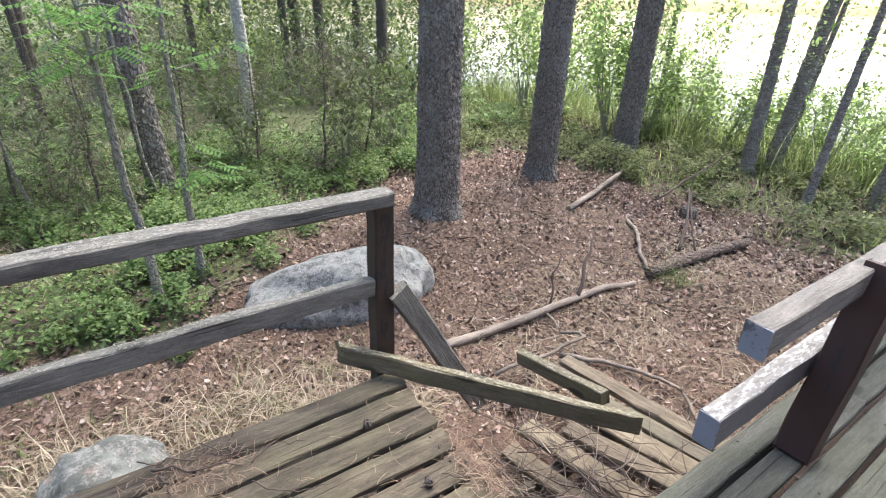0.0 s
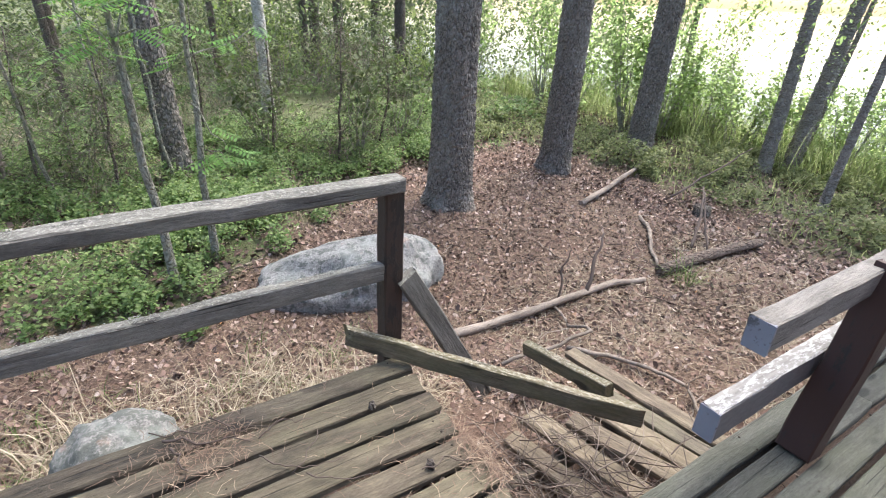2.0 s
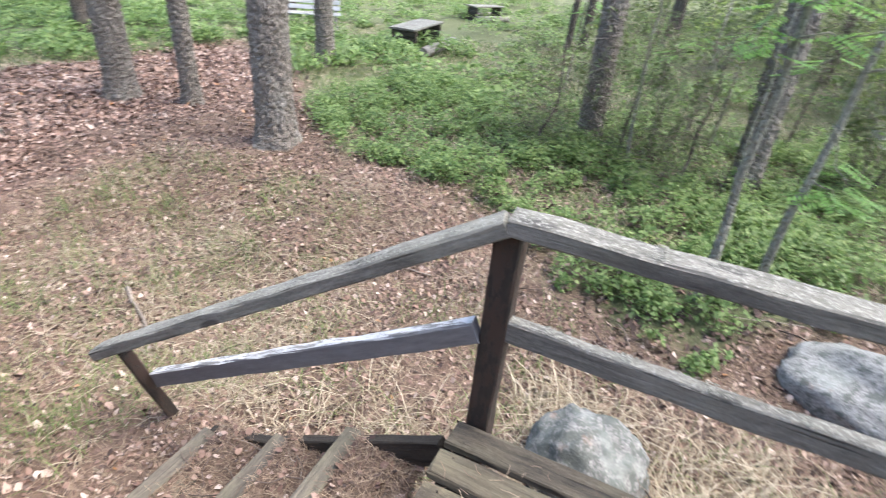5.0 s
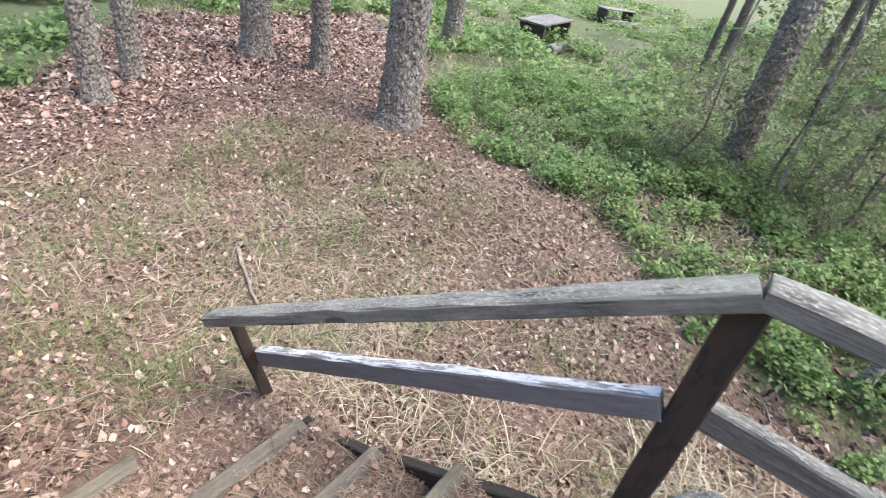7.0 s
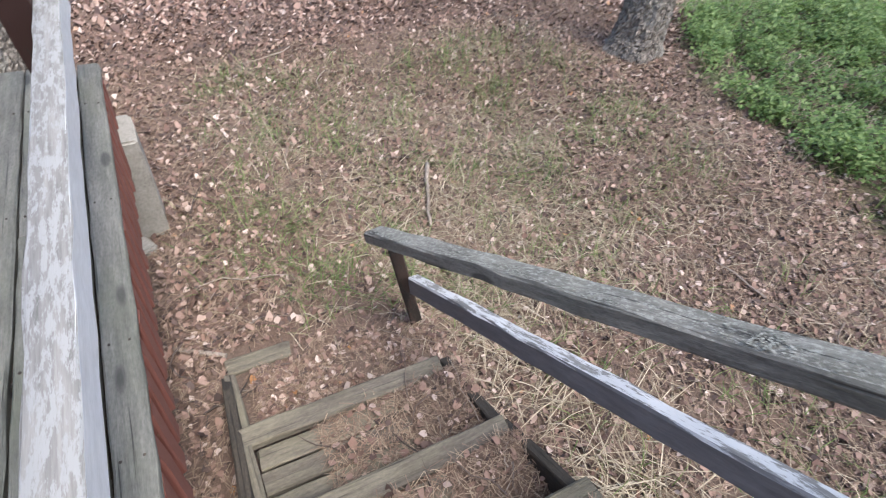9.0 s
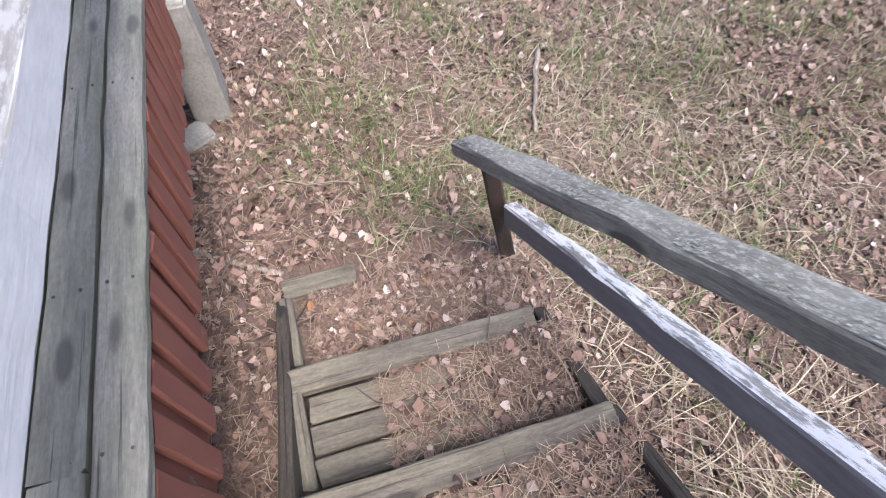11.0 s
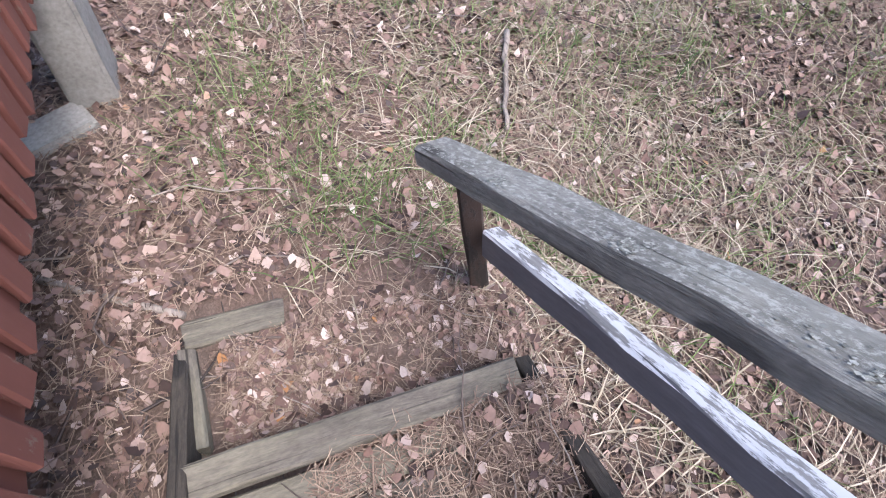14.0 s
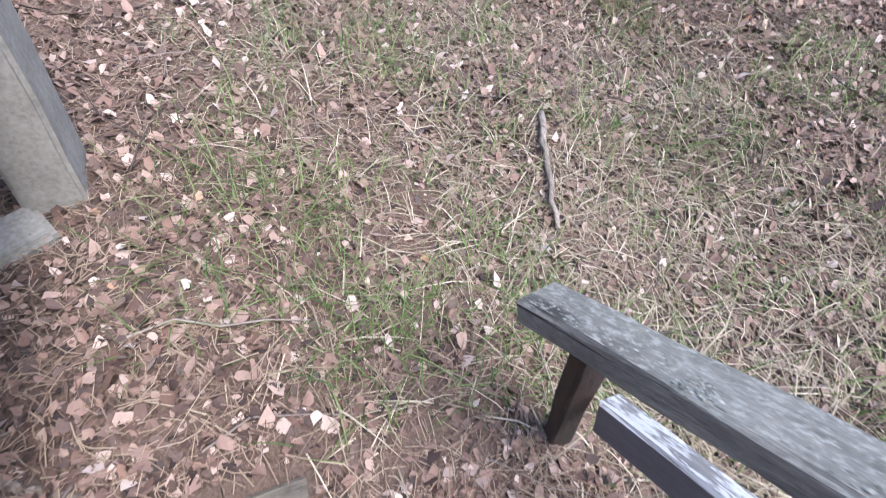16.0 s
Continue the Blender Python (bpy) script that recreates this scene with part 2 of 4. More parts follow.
def ground_mat():
    m, nt, b = mat("forest_soil", 0.95)
    vec = coords(nt, shift=False)
    a, c, d = noise_tex(nt, vec, 38, 6, 0.75), noise_tex(nt, vec, 2.0, 4, 0.6), noise_tex(nt, vec, 160, 3, 0.7)
    col = ramp(nt, a, [(0.3, (0.04, 0.026, 0.02)), (0.5, (0.13, 0.082, 0.062)), (0.7, (0.27, 0.19, 0.145))])
    col = mix(nt, 0.4, col, ramp(nt, d, [(0.35, (0.05, 0.032, 0.025)), (0.65, (0.3, 0.21, 0.16))]))
    col = mix(nt, 0.4, col, ramp(nt, c, [(0.35, (0.17, 0.095, 0.065)), (0.65, (0.13, 0.1, 0.075))]))
    at = nt.nodes.new("ShaderNodeAttribute")
    at.attribute_name = "moss"
    green = ramp(nt, a, [(0.3, (0.04, 0.05, 0.02)), (0.7, (0.14, 0.18, 0.07))])
    col = mix(nt, at.outputs["Fac"], col, green)
    nt.links.new(col, b.inputs["Base Color"])
    bump(nt, b, a, 0.8, 0.03)
    return m


M_GROUND = ground_mat()


def island_mat(name, stops, rough=0.75, trans=0.0):
    """Loose small pieces, each with a colour of its own."""
    m, nt, b = mat(name, rough)
    g = nt.nodes.new("ShaderNodeNewGeometry")
    col = ramp(nt, g.outputs["Random Per Island"], stops)
    fine = noise_tex(nt, coords(nt, shift=False), 90, 3, 0.6)
    col = mix(nt, 0.35, col, ramp(nt, fine, [(0.3, (0.45,) * 3), (0.7, (1, 1, 1))]), "MULTIPLY")
    nt.links.new(col, b.inputs["Base Color"])
    if trans:
        t = nt.nodes.new("ShaderNodeBsdfTranslucent")
        nt.links.new(col, t.inputs["Color"])
        s = nt.nodes.new("ShaderNodeMixShader")
        s.inputs["Fac"].default_value = trans
        out = nt.nodes["Material Output"]
        nt.links.new(b.outputs["BSDF"], s.inputs[1])
        nt.links.new(t.outputs["BSDF"], s.inputs[2])
        nt.links.new(s.outputs["Shader"], out.inputs["Surface"])
    return m


M_LITTER = island_mat("dry_fallen_leaves", [(0.0, (0.05, 0.031, 0.026)), (0.25, (0.135, 0.078, 0.06)), (0.5, (0.245, 0.147, 0.112)),
                                           (0.72, (0.31, 0.205, 0.162)), (0.86, (0.42, 0.305, 0.25)), (0.985, (0.58, 0.47, 0.41)), (1.0, (0.357, 0.16, 0.047))], 0.65)
M_CRUMB = island_mat("leaf_crumbs", [(0.0, (0.035, 0.023, 0.02)), (0.4, (0.1, 0.063, 0.05)), (0.8, (0.2, 0.13, 0.105)), (1.0, (0.34, 0.25, 0.2))], 0.8)
M_STRAW = island_mat("dry_straw", [(0.0, (0.17, 0.13, 0.085)), (0.5, (0.33, 0.27, 0.18)), (1.0, (0.54, 0.46, 0.34))], 0.6)
M_GRASS = island_mat("fresh_grass", [(0.0, (0.07, 0.12, 0.03)), (0.5, (0.14, 0.21, 0.055)), (1.0, (0.27, 0.33, 0.12))], 0.6, 0.35)
M_REED = island_mat("pale_reeds", [(0.0, (0.19, 0.25, 0.09)), (0.5, (0.31, 0.38, 0.16)), (1.0, (0.52, 0.56, 0.3))], 0.6, 0.8)
M_BILBERRY = island_mat("bilberry_leaves", [(0.0, (0.1, 0.165, 0.05)), (0.5, (0.185, 0.295, 0.09)), (1.0, (0.31, 0.41, 0.155))], 0.55, 0.45)
# paler than bilberry, partly to make up for the dim light there
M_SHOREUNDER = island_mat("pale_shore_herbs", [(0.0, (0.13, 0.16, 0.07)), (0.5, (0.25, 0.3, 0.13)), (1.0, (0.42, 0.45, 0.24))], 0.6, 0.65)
M_SHRUB = island_mat("shrub_leaves", [(0.0, (0.13, 0.19, 0.05)), (0.5, (0.24, 0.34, 0.09)), (1.0, (0.42, 0.52, 0.18))], 0.55, 0.62)
# shrub leaves again, darker: the deep wood's shade is in the colour
M_DEEP = island_mat("shaded_wood_leaves", [(0.0, (0.06, 0.085, 0.035)), (0.6, (0.14, 0.19, 0.075)), (1.0, (0.34, 0.42, 0.17))], 0.6, 0.5)
# shrub leaves again, brighter: backlight from the lake is in the colour
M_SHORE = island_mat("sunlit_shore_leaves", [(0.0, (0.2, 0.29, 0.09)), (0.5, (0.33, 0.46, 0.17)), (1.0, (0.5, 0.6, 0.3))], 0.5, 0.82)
M_LICHEN = island_mat("grey_lichen", [(0.0, (0.1, 0.1, 0.085)), (0.6, (0.26, 0.26, 0.225)), (1.0, (0.4, 0.395, 0.35))], 0.9)
M_NEEDLE = island_mat("conifer_needles", [(0.0, (0.06, 0.09, 0.03)), (0.5, (0.1, 0.14, 0.05)), (1.0, (0.17, 0.21, 0.08))], 0.6, 0.4)
M_ROWAN = island_mat("rowan_leaves", [(0.0, (0.13, 0.3, 0.06)), (1.0, (0.26, 0.48, 0.12))], 0.5, 0.5)
M_TWIG = island_mat("dry_twigs", [(0.0, (0.06, 0.045, 0.038)), (0.6, (0.16, 0.12, 0.1)), (1.0, (0.36, 0.3, 0.25))], 0.85)
M_FALLNEEDLE = island_mat("fallen_needles", [(0.0, (0.12, 0.075, 0.052)), (0.6, (0.25, 0.17, 0.12)), (1.0, (0.4, 0.31, 0.22))], 0.8)


def water_mat():
    m, nt, b = mat("lake_water", 0.06)
    b.inputs["Base Color"].default_value = (0.05, 0.06, 0.06, 1)
    b.inputs["IOR"].default_value = 1.33
    bump(nt, b, noise_tex(nt, coords(nt, (1.2, 0.5, 1), shift=False), 2.0, 3, 0.5), 0.25, 0.05)
    return m


M_WATER = water_mat()

# ---- mesh helpers ----


def part(name, bm, material, parent=None, label="", m=None):
    me = bpy.data.meshes.new(name)
    bm.to_mesh(me)
    bm.free()
    me.materials.append(material)
    ob = new(name, me)
    ob.parent = parent
    if m is not None:
        ob.matrix_local = m
    if label:
        ob["label"] = label
    return ob


def thing(name, label, category, at=(0, 0, 0), group="", kind=""):
    ob = new(name)
    ob.location = at
    ob.empty_display_size = 0.1
    return tagged(ob, label, category, group, kind)


def beam_bm(length, width, thick, wear=0.004, step=0.12, seed=0, bevel=0.006, split=0.0):
    """A board along x, centred on its section, with uneven worn edges."""
    rng = np.random.default_rng(seed + 17)
    n = max(2, int(length / step))
    bm = bmesh.new()
    c = bevel
    prof = [(-width / 2 + c, -thick / 2), (width / 2 - c, -thick / 2), (width / 2, -thick / 2 + c), (width / 2, thick / 2 - c),
            (width / 2 - c, thick / 2), (-width / 2 + c, thick / 2), (-width / 2, thick / 2 - c), (-width / 2, -thick / 2 + c)]
    rings = []
    for i in range(n + 1):
        x = length * i / n
        dy, dz = rng.normal(0, wear * 0.4, 2)
        end = i in (0, n)
        ring = []
        for k, (y, z) in enumerate(prof):
            ex = rng.normal(0, wear * (1.2 + split * 4)) if end else 0
            ring.append(bm.verts.new((x + ex, y + dy + rng.normal(0, wear * 0.35), z + dz + rng.normal(0, wear * 0.3))))
        rings.append(ring)
    for a, b2 in zip(rings, rings[1:]):
        for k in range(8):
            bm.faces.new((a[k], a[(k + 1) % 8], b2[(k + 1) % 8], b2[k]))
    bm.faces.new(rings[0][::-1])
    bm.faces.new(rings[-1])
    bmesh.ops.recalc_face_normals(bm, faces=bm.faces)
    return bm


def along(a, b, turn=0.0):
    """A pose at a whose x points to b and whose z stays upmost; turn: degrees about that x."""
    a, b = Vector(a), Vector(b)
    x = (b - a).normalized()
    up = Vector((0, 0, 1)) if abs(x.z) < 0.98 else Vector((0, 1, 0))
    y = up.cross(x).normalized()
    z = x.cross(y)
    m = Matrix((x, y, z)).transposed().to_4x4()
    return Matrix.Translation(a) @ m @ pose(0, 0, 0, turn)


SEED = [0]


def board(name, a, b, width, thick, material, parent=None, label="", turn=0.0, wear=0.004, split=0.0, bevel=0.006):
    """A board from a to b, these being the middles of its ends."""
    SEED[0] += 1
    length = (Vector(b) - Vector(a)).length
    bm = beam_bm(length, width, thick, wear, 0.12, SEED[0], bevel, split)
    return part(name, bm, material, parent, label, along(a, b, turn))


def tube_bm(points, radii, sides=8, rough=0.0, seed=0):
    rng = np.random.default_rng(seed)
    bm = bmesh.new()
    rings = []
    pts = [Vector(p) for p in points]
    ref = Vector((0.31, 0.95, 0.1))
    for i, p in enumerate(pts):
        d = (pts[min(i + 1, len(pts) - 1)] - pts[max(i - 1, 0)]).normalized()
        u = d.cross(ref).normalized()
        v = d.cross(u)
        ring = []
        for k in range(sides):
            a = 2 * math.pi * k / sides
            r = radii[i] * (1 + rng.normal(0, rough))
            ring.append(bm.verts.new(p + (u * math.cos(a) + v * math.sin(a)) * r))
        rings.append(ring)
    for a, b2 in zip(rings, rings[1:]):
        for k in range(sides):
            bm.faces.new((a[k], a[(k + 1) % sides], b2[(k + 1) % sides], b2[k])).smooth = True
    bm.faces.new(rings[0])
    bm.faces.new(rings[-1][::-1])
    bmesh.ops.recalc_face_normals(bm, faces=bm.faces)
    return bm


def wobble(a, b, n, amount, seed, sag=0.0):
    rng = np.random.default_rng(seed)
    a, b = np.array(a, float), np.array(b, float)
    out = []
    drift = np.zeros(3)
    for i in range(n + 1):
        t = i / n
        drift = drift * 0.7 + rng.normal(0, amount, 3)
        out.append(tuple(a + (b - a) * t + drift * math.sin(math.pi * t) + np.array((0, 0, -sag * math.sin(math.pi * t)))))
    return out


def soup(name, verts, faces_per, material, kind_ob=None, label="", category="", parent=None, smooth=False):
    """One mesh of many alike loose pieces: verts (n, k, 3), faces_per: index tuples within a piece."""
    n, k, _ = verts.shape
    me = bpy.data.meshes.new(name)
    loops = np.concatenate([(np.arange(n)[:, None] * k + np.array(f)[None, :]) for f in faces_per], axis=1).ravel()
    sizes = np.tile([len(f) for f in faces_per], n)
    me.vertices.add(n * k)
    me.vertices.foreach_set("co", verts.astype(np.float32).ravel())
    me.loops.add(len(loops))
    me.loops.foreach_set("vertex_index", loops.astype(np.int32))
    me.polygons.add(len(sizes))
    starts = np.concatenate([[0], np.cumsum(sizes)[:-1]])
    me.polygons.foreach_set("loop_start", starts.astype(np.int32))
    me.update(calc_edges=True)
    me.validate()
    me.materials.append(material)
    ob = new(name, me)
    ob.parent = parent
    if label:
        tagged(ob, label, category, kind="stuff")
    return ob


def smooth01(v, a, b):
    t = np.clip((np.asarray(v, float) - a) / (b - a), 0, 1)
    return t * t * (3 - 2 * t)


def lumps(x, y):
    return 0.03 * np.sin(1.7 * x + 0.6 * y) * np.cos(1.3 * y - 0.4 * x) + 0.018 * np.sin(3.9 * x - 2.2 * y + 1) + 0.012 * np.sin(5.1 * y + 2.7 * x)


def height(x, y):
    """The forest floor."""
    x, y = np.asarray(x, float), np.asarray(y, float)
    z = -0.66 + 0.12 * smooth01(y, 0.8, 2.8) + 0.06 * smooth01(x, 2.5, 5) * (1 - smooth01(y, 0.8, 2.8))
    z = z - 0.12 * (1 - smooth01(x, -1.7, -0.3)) * (1 - smooth01(y, 0.6, 2.4)) * smooth01(x, -5.5, -3.0)
    z = z - 0.06 * (1 - smooth01(y, -1.3, -0.6)) * (1 - smooth01(x, -2.6, -1.6)) * smooth01(x, -5, -3.5)
    z = z - 0.9 * smooth01(-x, 18, 27)
    z = z - 0.9 * smooth01(x, 8.0, 14.5) - 0.25 * smooth01(y, 5, 14) * (1 - smooth01(x, 0, 4))
    return z + lumps(x, y)


def lay(x, y, rng, size, squash=0.95, curl=0.25, lift=0.012, tilt=0.45, z=None):
    """Small leaves lying on the floor: base, two sides with two points each, and tip, folded on the midrib."""
    n = len(x)
    z = (height(x, y) if z is None else z) + lift * rng.random(n)
    a = rng.random(n) * 2 * np.pi
    s = size * (0.55 + 0.9 * rng.random(n))
    shape = np.array([[-0.42, 0, 0], [-0.24, 0.4, 0.1], [0.16, 0.36, 0.12], [0.55, 0, 0.02], [0.16, -0.36, 0.12], [-0.24, -0.4, 0.1]])
    v = np.repeat(shape[None], n, 0) * s[:, None, None]
    v[..., 1] *= squash
    v[..., 2] *= (curl * 4 * rng.normal(0.5, 0.8, n))[:, None]
    v += rng.normal(0, 0.075, v.shape) * s[:, None, None]
    v[..., 1] *= (0.6 + 0.75 * rng.random(n))[:, None]
    t1, t2 = rng.normal(0, tilt, n), rng.normal(0, tilt, n)
    v[..., 2] += v[..., 0] * t1[:, None] + v[..., 1] * t2[:, None]
    v[..., 2] -= v[..., 2].min(axis=1)[:, None] * 0.7
    c, s2 = np.cos(a), np.sin(a)
    vx = v[..., 0] * c[:, None] - v[..., 1] * s2[:, None]
    vy = v[..., 0] * s2[:, None] + v[..., 1] * c[:, None]
    return np.stack([vx + x[:, None], vy + y[:, None], v[..., 2] + z[:, None]], -1)


LEAF_FACES = [(0, 3, 2, 1), (0, 5, 4, 3)]


def blades(x, y, z, rng, length, width, droop=0.6, upright=1.0, spread=0.5):
    """Grass blades, each of three narrowing quads."""
    n = len(x)
    a = rng.random(n) * 2 * np.pi
    ln = length * (0.5 + rng.random(n))
    w = width * (0.6 + 0.8 * rng.random(n))
    lean = np.abs(rng.normal(spread, 0.3, n))
    out = np.zeros((n, 7, 3))
    px, pz = np.zeros(n), np.zeros(n)
    ang = lean.copy()
    side = np.stack([-np.sin(a), np.cos(a)], -1)
    for i in range(4):
        wi = w * (1 - i / 3.0) ** 0.8
        cx, cy = x + px * np.cos(a), y + px * np.sin(a)
        if i < 3:
            out[:, 2 * i, 0], out[:, 2 * i, 1] = cx - side[:, 0] * wi, cy - side[:, 1] * wi
            out[:, 2 * i + 1, 0], out[:, 2 * i + 1, 1] = cx + side[:, 0] * wi, cy + side[:, 1] * wi
            out[:, 2 * i, 2] = out[:, 2 * i + 1, 2] = z + pz
        else:
            out[:, 6] = np.stack([cx, cy, z + pz], -1)
        px = px + np.sin(ang) * ln / 3
        pz = np.maximum(pz + np.cos(ang) * ln / 3 * upright, 0.008)
        ang = ang + droop * (0.5 + rng.random(n))
    return out


BLADE_FACES = [(0, 1, 3, 2), (2, 3, 5, 4), (4, 5, 6)]


def puff(centres, rng, size, flat=0.6, squash=0.6):
    """Leaves hanging freely at the given points, turned every way."""
    n = len(centres)
    shape = np.array([[-0.5, 0, 0], [0, 0.3, 0.05], [0.5, 0, 0], [0, -0.3, 0.05]])
    s = size * (0.6 + 0.8 * rng.random(n))
    v = shape[None] * s[:, None, None]
    v[..., 1] *= squash / 0.6
    a, t1, t2 = rng.random(n) * 2 * np.pi, rng.normal(0, flat, n), rng.normal(0, flat, n)
    v[..., 2] += v[..., 0] * t1[:, None] + v[..., 1] * t2[:, None]
    c, s2 = np.cos(a)[:, None], np.sin(a)[:, None]
    return np.stack([v[..., 0] * c - v[..., 1] * s2, v[..., 0] * s2 + v[..., 1] * c, v[..., 2]], -1) + centres[:, None, :]


PUFF_FACES = [(0, 1, 2), (0, 2, 3)]


def needles(x, y, z, rng, length, width, tilt=0.15):
    """Fallen needles and straws, each one thin quad with a bend."""
    n = len(x)
    a, ln = rng.random(n) * 2 * np.pi, length * (0.5 + 0.9 * rng.random(n))
    bend = rng.normal(0, 0.12, n) * ln
    up = np.abs(rng.normal(0, tilt, n)) * ln
    t = np.array([-0.5, 0.0, 0.5])
    out = np.zeros((n, 6, 3))
    c, s = np.cos(a), np.sin(a)
    for i in range(3):
        for j, w in enumerate((-1, 1)):
            u = t[i] * ln
            v = bend * (1 - 4 * t[i] ** 2) + w * width
            out[:, 2 * i + j, 0] = x + u * c - v * s
            out[:, 2 * i + j, 1] = y + u * s + v * c
            out[:, 2 * i + j, 2] = z + 0.003 + up * (t[i] + 0.5)
    return out


NEEDLE_FACES = [(0, 1, 3, 2), (2, 3, 5, 4)]


def twig_soup(x, y, z, rng, length, radius, lift=0.02, rise=0.05):
    """Short crooked three-sided twigs."""
    n = len(x)
    a, ln = rng.random(n) * 2 * np.pi, length * (0.4 + 1.2 * rng.random(n))
    r0 = radius * (0.5 + rng.random(n))
    out = np.zeros((n, 15, 3))
    px, py = x.copy(), y.copy()
    pz = z + 0.004 + lift * rng.random(n)
    for i in range(5):
        r = r0 * (1 - 0.15 * i)
        for k in range(3):
            b = 2.1 * k
            out[:, 3 * i + k, 0] = px - np.sin(a) * r * np.cos(b)
            out[:, 3 * i + k, 1] = py + np.cos(a) * r * np.cos(b)
            out[:, 3 * i + k, 2] = pz + r * np.sin(b)
        px, py = px + np.cos(a) * ln / 4, py + np.sin(a) * ln / 4
        pz = pz + rng.normal(0, rise, n) * ln / 4
        a = a + rng.normal(0, 0.35, n)
    return out


TWIG_FACES = [(3 * i + k, 3 * i + (k + 1) % 3, 3 * i + 3 + (k + 1) % 3, 3 * i + 3 + k) for i in range(4) for k in range(3)]

# ---- ground and water ----


def ground():
    g = np.sinh(np.linspace(-5.2, 5.2, 261)) / np.sinh(5.2)
    xs, ys = 400 * g, 400 * g
    xs = np.sort(np.concatenate([xs[np.abs(xs) > 7], np.arange(-7, 7.01, 0.11)]))
    ys = np.sort(np.concatenate([ys[np.abs(ys) > 7], np.arange(-7, 7.01, 0.11)])) + 0.5
    X, Y = np.meshgrid(xs, ys, indexing="ij")
    rng = np.random.default_rng(3)
    Z = height(X, Y) + rng.normal(0, 0.006, X.shape)
    nx, ny = X.shape
    idx = np.arange(nx * ny).reshape(nx, ny)
    quads = np.stack([idx[:-1, :-1], idx[1:, :-1], idx[1:, 1:], idx[:-1, 1:]], -1).reshape(-1, 4)
    me = bpy.data.meshes.new("ground")
    me.from_pydata(np.stack([X, Y, Z], -1).reshape(-1, 3).tolist(), [], quads.tolist())
    me.polygons.foreach_set("use_smooth", np.ones(len(me.polygons), bool))
    at = me.attributes.new("moss", "FLOAT", "POINT")
    at.data.foreach_set("value", (0.85 * green_area(X, Y)).astype(np.float32).ravel())
    me.materials.append(M_GROUND)
    return tagged(new("ground", me), "brown forest floor of soil and needles, mossy green beyond", "ground", kind="structure")


def green_area(x, y):
    """Where bilberry and grass cover the floor, 0 to 1."""
    ex = [-9.36, -7.58, -5.39, -3.74, -3.39, -2.46, -1.69, -0.78, -0.19, -0.02, 0.45, 1.1, 1.42, 2.17, 3.01, 3.74, 5.14, 5.94]
    ey = [8.05, 6.78, 5.64, 3.97, 3.45, 2.96, 2.95, 2.52, 2.26, 1.85, 1.65, 1.71, 2.08, 2.68, 3.33, 3.85, 4.21, 4.21]
    rag = 0.12 * np.sin(6.1 * x + 1.7 * y) + 0.1 * np.sin(9.7 * x - 5 * y)
    left = smooth01(y - np.interp(x, ex, ey) + rag, -0.2, 0.3)
    shore = smooth01(x - np.interp(y, [-1, 0.1, 0.9, 1.8, 3.0], [6.2, 6.1, 6.6, 6.25, 6.1]) + rag, -0.2, 0.5)
    west = smooth01(-x - np.interp(y, [-1, 0.5, 2.4, 4], [5.8, 5.9, 7.9, 7.7]) + rag, -0.2, 0.4)
    return np.clip(np.maximum.reduce([left, shore, west]), 0, 1)


ground()
bm = bmesh.new()
bmesh.ops.create_grid(bm, x_segments=40, y_segments=40, size=200)
lake = part("water", bm, M_WATER, m=pose(211.5, 60, -1.22))
tagged(lake, "calm bright lake water reflecting the pale sky", "lake", kind="structure")

bm = bmesh.new()
bmesh.ops.create_grid(bm, x_segments=40, y_segments=40, size=150)
bay = part("water", bm, M_WATER, m=pose(-174, 20, -1.22))
tagged(bay, "bright strip of lake water beyond the far trees", "lake", kind="structure")

# ---- porch, landing and stairs ----

TURN = 0.8
porch = thing("porch", "old wooden porch deck of grey planks with red board skirt", "porch", kind="structure")
porch.matrix_world = pose(0, -1.092, 0, 0, 0, TURN)
R = porch  # local: x along its edge, y outwards from it, 0 at the edge


def porch_board(x0, x1, y0, w, z=0.0):
    y = y0 - w / 2
    # planks from x 0.6 on take the shade-darkened copy
    board("plank", (x0, y, z - 0.017), (x1, y, z - 0.017), w, 0.034, M_PORCH if x0 < 0.6 else M_PORCHSHADE, porch, wear=0.003)


rng = np.random.default_rng(5)
for x0, x1, pitch, gap in ((-2.98, 0.62, 0.100, 0.008), (0.63, 5.2, 0.119, 0.022)):
    y, row = 0.0, 0
    while y > -2.9:
        cut = x0 + (x1 - x0) * (0.585 if row % 2 else 0.33)
        splits = [x0, cut, x1] if row % 3 else [x0, x1]
        for a, b in zip(splits, splits[1:]):
            porch_board(a + 0.002, b - 0.003, y, pitch - gap, 0.003 * rng.random())
        y -= pitch
        row += 1
for y in (-0.11, -0.95, -1.9, -2.8):
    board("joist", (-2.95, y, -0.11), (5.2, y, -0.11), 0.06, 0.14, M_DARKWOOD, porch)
# skirt of upright boards under the edge
x = -2.93
i = 0
while x < -0.12:
    low = -0.335 - 0.09 * float(smooth01(x, -1.6, -0.7)) - 0.012 * math.sin(i * 2.1)
    board("skirt_board", (x, -0.035, -0.04), (x, -0.035, low), 0.098, 0.02, M_RED, porch)
    board("skirt_batten", (x + 0.054, -0.012, -0.037), (x + 0.054, -0.012, low - 0.01), 0.07, 0.024, M_RED, porch)
    x += 0.108
    i += 1
x = 1.9
while x < 5.2:
    board("skirt_board", (x, -0.035, -0.04), (x, -0.035, -0.37), 0.098, 0.02, M_RED, porch)
    board("skirt_batten", (x + 0.054, -0.012, -0.037), (x + 0.054, -0.012, -0.38), 0.07, 0.024, M_RED, porch)
    x += 0.108


